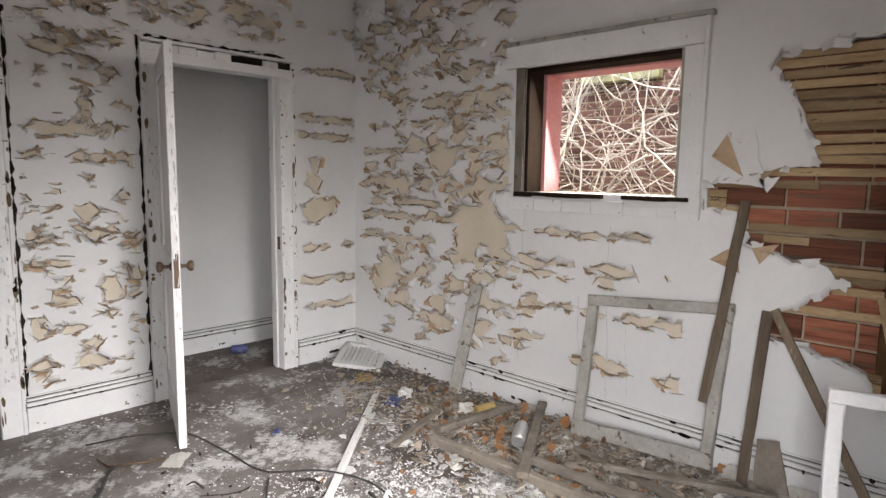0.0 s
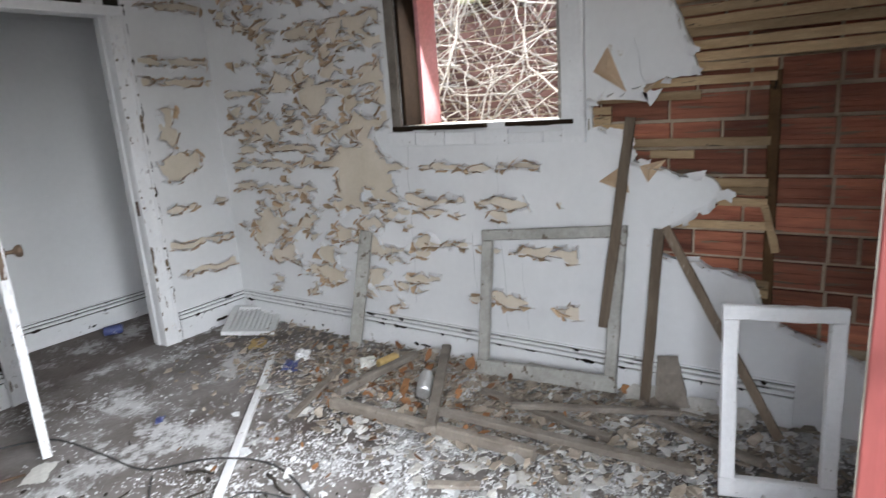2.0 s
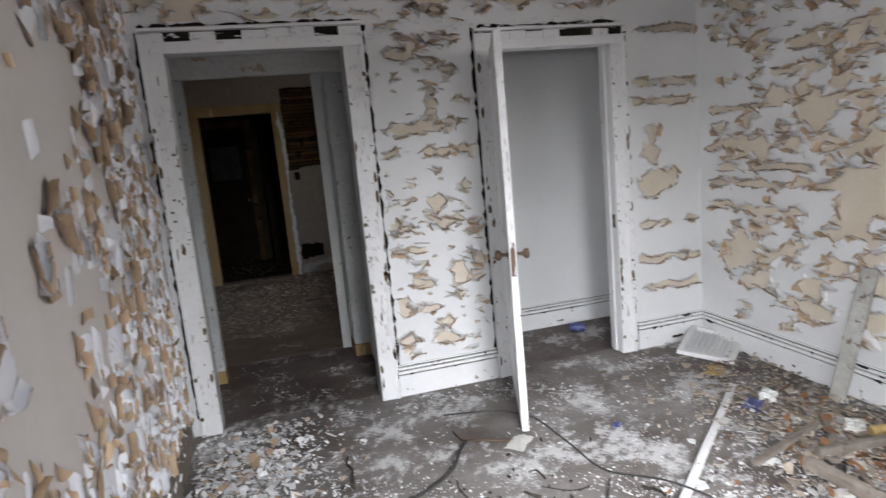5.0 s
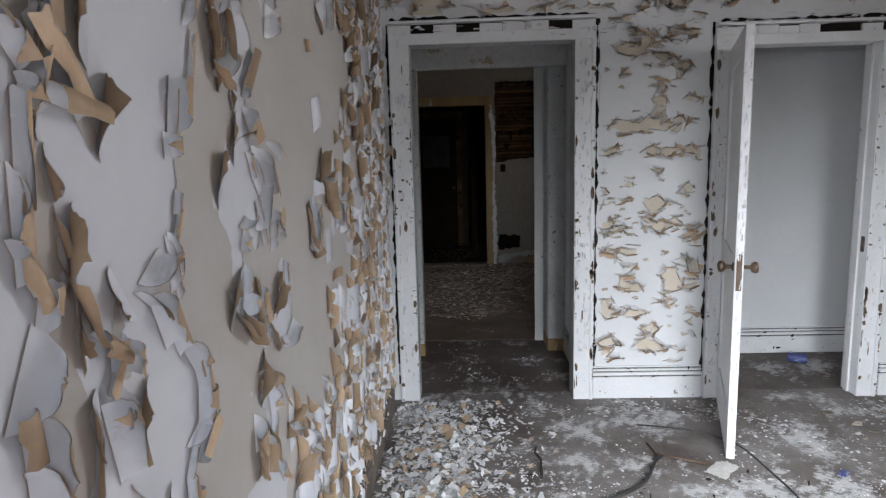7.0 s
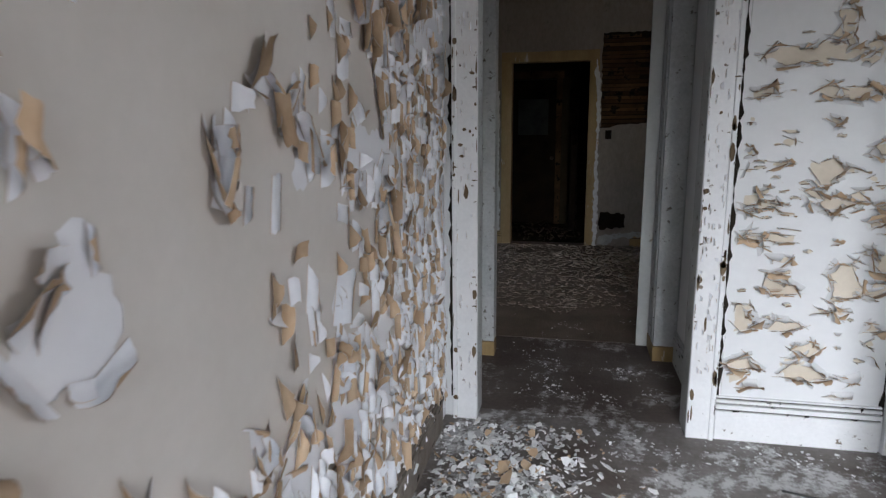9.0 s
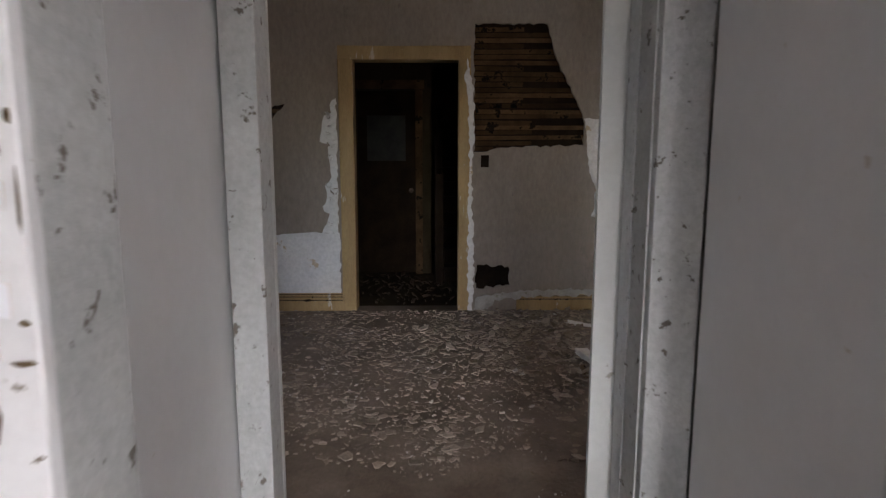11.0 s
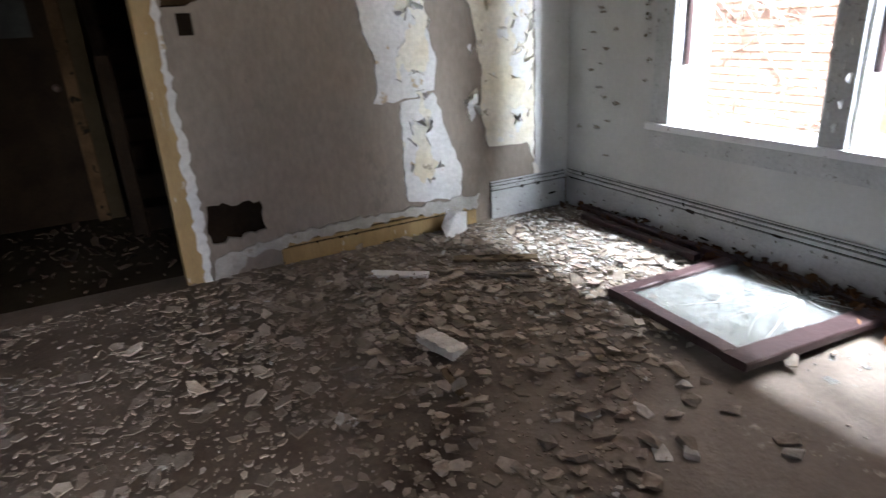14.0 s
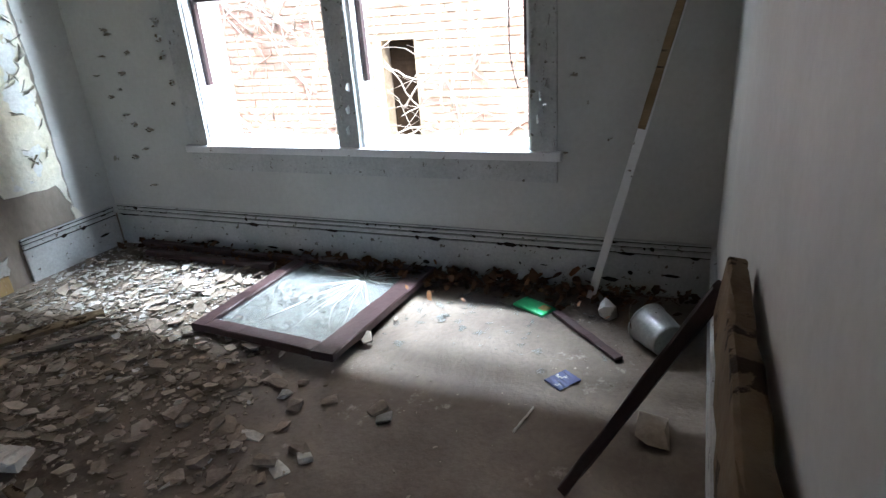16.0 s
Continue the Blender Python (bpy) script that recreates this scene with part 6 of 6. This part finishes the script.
for i in range(len(torn)):
    (a, b), (c, d) = torn[i - 1], torn[i]
    e = Vector((0, c - a, d - b))
    if e.length > 0.012 and min(a, c) > -0.58 and r.random() < 0.7:
        al = e.normalized()
        way = Vector((0, -al.z, al.y))
        if way.y > 0:
            way = -way
        curl(loose, Vector((EX - 0.003, (a + c) / 2, (b + d) / 2)) - way * 0.02, al, way, Vector((-1, 0, 0)), e.length * r.uniform(1.0, 1.7), r.uniform(0.02, 0.06), r.uniform(0.3, 1.7), r, 4, r.uniform(0.2, 0.9), 0.1)
for a, b, c, k in (((0.477, 1.60), (0.385, 1.405), (0.54, 1.50), 0.03), ((0.34, 1.43), (0.27, 1.435), (0.315, 1.37), 0.02), ((0.34, 1.09), (0.22, 1.12), (0.30, 1.02), 0.02), ((0.52, 1.02), (0.40, 1.10), (0.38, 0.97), 0.02)):
    va, vb, vc = (loose.verts.new((EX - 0.006 - o, u, v)) for (u, v), o in ((a, 0.0), (b, k), (c, 0.004)))
    vm = loose.verts.new((EX - 0.012 - k, (a[0] + b[0] + c[0]) / 3, (a[1] + b[1] + c[1]) / 3))
    for tri in ((va, vb, vm), (vb, vc, vm), (vc, va, vm)):
        loose.faces.new(tri).material_index = 2
part("hanging_plaster", loose, (WHITE, CREAM, TAN), wall_east, "torn wallpaper hanging off the plaster")
for zrow in range(14):
    z = 0.36 + zrow * 0.115
    tall = zrow % 2 == 0
    y = -0.66 + (0.0 if tall else -0.11)
    while y < 0.62:
        w = 0.30 if tall else r.choice((0.10, 0.2, 0.2))
        y0, y1 = max(y, -0.66), min(y + w - 0.014, 0.62)
        if y1 - y0 > 0.03:
            bm = bmesh.new()
            hh = 0.100
            ridges = 5
            for q in range(ridges):
                box(bm, EX + 0.052 + (0.003 if q % 2 else 0.0), EX + 0.078, y0, y1, z + q * hh / ridges, z + (q + 1) * hh / ridges - (0.0004 if q < ridges - 1 else 0))
            part("brick", bm, BRICK, wall_east)
        y += w
for k in range(23):
    z = 1.39 + k * 0.044
    x0, x1 = (0.84, 1.86) if z < 1.75 else (0.84, 1.70)
    gap = r.random() < 0.2
    part("lath_strip", beam(bmesh.new(), (x0, YY + 0.038, z), ((x1 + x0) / 2 if gap else x1, YY + 0.038, z + r.uniform(-0.01, 0.01)), 0.034, 0.008, (0, 1, 0), 0.002, 6, k), DARKLATH, wall_yellow)
for y0, z0, z1 in ((-1.06, 1.30, 1.55), (-0.88, 1.58, 1.78)):
    for k in range(4):
        part("lath_strip", beam(bmesh.new(), (y0, YY + 0.045, z0 + k * 0.06), (y0 + 0.2, YY + 0.045, z0 + k * 0.06), 0.03, 0.008, (0, 1, 0), 0.002, 4, k), DARKLATH, wall_yellow)

# bricks of the neighbouring wall, seen through the windows
outer = bpy.data.meshes.new("brick")
bm = cube(-0.012, 0.02, 0, 0.205, 0, 0.062, 0.004)
bm.to_mesh(outer)
bm.free()
outer.materials.append(OUTBRICK)
nb_wall = neighbour.children[0]


def course(y0, y1, z0, z1):
    z, k = z0, 0
    while z < z1:
        y = y0 + (0.11 if k % 2 else 0)
        while y < y1:
            if not (6.93 < y + 0.1 < 7.5 and -0.1 < z < 1.0):
                o = new("brick", outer)
                o.parent = nb_wall
                o.matrix_local = pose(NX + r.uniform(-0.003, 0.003), y, z)
            y += 0.219
        z += 0.076
        k += 1


course(1.7, 3.9, 1.1, 2.75)
bm = bmesh.new()
z, k = -0.1, 0
while z < 3.6:
    y = -1.5 + (0.11 if k % 2 else 0)
    while y < 12.5:
        if not (6.93 < y + 0.1 < 7.5 and -0.1 < z < 1.0) and not (1.69 <= y < 4.0 and 1.09 <= z < 2.79):
            # courses past y 4.3 take the brightened copy
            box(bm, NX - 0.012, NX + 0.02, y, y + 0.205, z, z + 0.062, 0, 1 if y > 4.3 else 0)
        y += 0.219
    z += 0.076
    k += 1
ob = part("brick_rest", bm, (OUTBRICK, LITBRICK), neighbour)
ob["kind"] = "stuff"

# ---- litter on the floors ----
r = random.Random(51)


def near(cx, cy, sx, sy, x0, x1, y0, y1):
    def f(q):
        x, y = q.gauss(cx, sx), q.gauss(cy, sy)
        return (x, y) if x0 < x < x1 and y0 < y < y1 else None
    return f


def field(x0, x1, y0, y1, s, lo, off):
    def f(q):
        x, y = q.uniform(x0, x1), q.uniform(y0, y1)
        return (x, y) if noise.noise(Vector((x * s + off, y * s, off))) > lo + q.uniform(-0.25, 0.25) else None
    return f




def drifts(cx, cy, sx, sy, x0, x1, y0, y1, s, lo):
    """Places round a middle, kept only in patches."""
    def f(q):
        x, y = q.gauss(cx, sx), q.gauss(cy, sy)
        n = noise.noise(Vector((x * s, y * s, 4.0))) + 0.6 * noise.noise(Vector((x * s * 3.1, y * s * 3.1, 9.0)))
        return (x, y) if x0 < x < x1 and y0 < y < y1 and n > lo + q.uniform(-0.15, 0.15) else None
    return f


def rubble_zone(y_min, s, lo, off):
    """The back room's floor where plaster came down; the part under the window by the passage stays bare."""
    def f(q):
        x, y = q.uniform(-1.35, 3.15), q.uniform(4.6, 7.78)
        n = noise.noise(Vector((x * s + off, y * s, off))) + 0.5 * noise.noise(Vector((x * s * 3, y * s * 3, off)))
        edge = 5.05 + 0.75 * max(0.0, x - 1.0) + 0.25 * noise.noise(Vector((x * 3, y * 3, 2.0)))
        return (x, y) if y > max(edge, y_min) and n > lo + q.uniform(-0.2, 0.2) else None
    return f


scatter("paint_chips", r, 12000, field(0.15, 3.36, -0.6, 3.15, 2.4, 0.08, 2.0), (0.003, 0.016), 0.0012, CHIP, None, 0.002, 0.12, label="white paint chips scattered over the floor", category="paint chips")
scatter("paint_chips", r, 42000, drifts(1.9, 0.75, 0.65, 0.6, 0.3, 3.3, -0.6, 2.4, 4.5, 0.04), (0.002, 0.010), 0.0018, CHIP, None, 0.005, 0.2, label="white paint chips lying in drifts on the floor", category="paint chips")
scatter("paint_chips", r, 9000, drifts(1.3, 0.9, 0.5, 0.5, 0.2, 3.0, -0.6, 2.6, 5.5, 0.12), (0.003, 0.013), 0.0018, CHIP, None, 0.006, 0.2, label="crushed white paint in patches on the floor", category="paint chips")
scatter("paint_chips", r, 800, drifts(2.0, 0.8, 0.6, 0.6, 0.3, 3.3, -0.6, 2.4, 3.0, 0.0), (0.012, 0.035), 0.003, CHIP, None, 0.006, 0.2, label="larger flakes of white paint on the floor", category="paint chips")
scatter("paint_chips", r, 700, near(0.28, 1.9, 0.2, 0.7, 0.03, 1.0, 0.6, 3.15), (0.008, 0.032), 0.0018, TAN, None, 0.014, 0.4, label="fallen tan paint flakes along the wall", category="paint chips")
scatter("paint_chips", r, 4600, near(0.3, 2.2, 0.22, 0.8, 0.03, 1.0, 0.6, 3.15), (0.006, 0.03), 0.0015, CHIP, None, 0.012, 0.35, label="fallen paint flakes along the wall", category="paint chips")
scatter("paint_chips", r, 3200, drifts(0.75, 3.75, 0.35, 0.6, 0.16, 1.05, 3.25, 4.9, 3.5, 0.3), (0.003, 0.012), 0.0012, CHIP, None, 0.001, 0.1, label="few paint chips on the passage floor", category="paint chips")
scatter("plaster_rubble", r, 5200, near(3.02, 0.6, 0.33, 0.75, 2.1, 3.37, -0.9, 2.2), (0.004, 0.034), 0.005, CHIP3, None, 0.022, 0.25, label="heap of broken pale plaster under the torn wall", category="rubble")
scatter("plaster_rubble", r, 5200, near(3.05, 1.0, 0.28, 0.9, 2.3, 3.37, -0.6, 2.9), (0.005, 0.040), 0.006, CHIP2, None, 0.035, 0.25, label="dirty plaster bits under the wall", category="rubble")
scatter("dry_leaves", r, 260, near(2.98, 1.3, 0.2, 0.4, 2.4, 3.36, -0.4, 2.5), (0.012, 0.036), 0.0015, LEAF, None, 0.06, 0.5, 6, label="dry orange leaves caught in the rubble", category="leaves")
scatter("dry_leaves", r, 40, near(1.9, 1.3, 0.3, 0.4, 1.2, 2.6, 0.4, 2.2), (0.012, 0.03), 0.0015, LEAF, None, 0.02, 0.5, 6, label="single dry leaves on the floor", category="leaves")
scatter("black_scraps", r, 700, near(1.35, 1.3, 0.4, 0.38, 0.4, 2.3, 0.2, 2.3), (0.004, 0.018), 0.004, CHAR, None, 0.012, 0.35, label="black scraps of tar and bark on the floor", category="debris")
scatter("plaster_rubble", r, 9000, rubble_zone(4.6, 1.6, -0.2, 8.0), (0.004, 0.020), 0.003, CHIP2, None, 0.005, 0.10, label="crushed plaster covering the floor", category="rubble")
scatter("plaster_rubble", r, 8000, rubble_zone(5.0, 1.9, -0.05, 5.0), (0.008, 0.042), 0.003, CHIP2, None, 0.012, 0.12, label="broken plaster plates on the floor", category="rubble")
scatter("plaster_rubble", r, 2600, near(1.7, 7.0, 0.65, 0.5, -1.2, 3.1, 5.6, 7.8), (0.010, 0.050), 0.006, CHIP2, None, 0.02, 0.2, label="heaped plaster plates before the wall", category="rubble")
scatter("plaster_rubble", r, 2200, near(2.75, 7.1, 0.33, 0.5, 1.9, 3.2, 6.0, 7.8), (0.005, 0.03), 0.003, CHUNK, None, 0.012, 0.2, label="pale plaster flakes in the corner", category="rubble")
scatter("plaster_rubble", r, 1800, rubble_zone(5.0, 3.0, 0.25, 1.0), (0.004, 0.022), 0.003, CHUNK, None, 0.008, 0.2, label="pale plaster flakes on the floor", category="rubble")
scatter("plaster_rubble", r, 8000, rubble_zone(4.6, 2.2, -0.2, 3.0), (0.002, 0.010), 0.002, CHIP2, None, 0.003, 0.2, label="fine plaster crumbs trodden into the floor", category="rubble")
scatter("plaster_rubble", r, 500, field(0.9, 3.1, 4.6, 6.2, 2.0, 0.1, 3.0), (0.002, 0.012), 0.003, CHIP2, None, 0.003, 0.2, label="few plaster crumbs on the bare floor", category="rubble")
scatter("leaf_litter", r, 1500, near(3.16, 5.9, 0.05, 0.9, 2.9, 3.23, 4.45, 7.7), (0.010, 0.032), 0.002, BROWNLEAF, None, 0.05, 0.5, 6, label="dark leaf litter heaped along the baseboard", category="leaves")
scatter("leaf_litter", r, 60, near(3.08, 5.6, 0.1, 0.8, 2.8, 3.22, 4.5, 7.5), (0.012, 0.03), 0.0015, LEAF, None, 0.08, 0.6, 6, label="dry orange leaves along the baseboard", category="leaves")
scatter("glass_shards", r, 220, near(2.95, 5.45, 0.25, 0.25, 2.3, 3.2, 4.6, 6.3), (0.006, 0.04), 0.002, DUSTGLASS, None, 0.002, 0.05, 4, label="broken glass shards on the floor", category="glass")
# Rubble tone includes the hall's shade.
scatter("hall_debris", r, 450, near(0.5, 8.8, 0.6, 0.5, -1.2, 1.9, 8.02, 9.5), (0.008, 0.04), 0.008, DARKRUBBLE, None, 0.04, 0.4, label="hall floor rubble with hall shade in its colour", category="rubble")
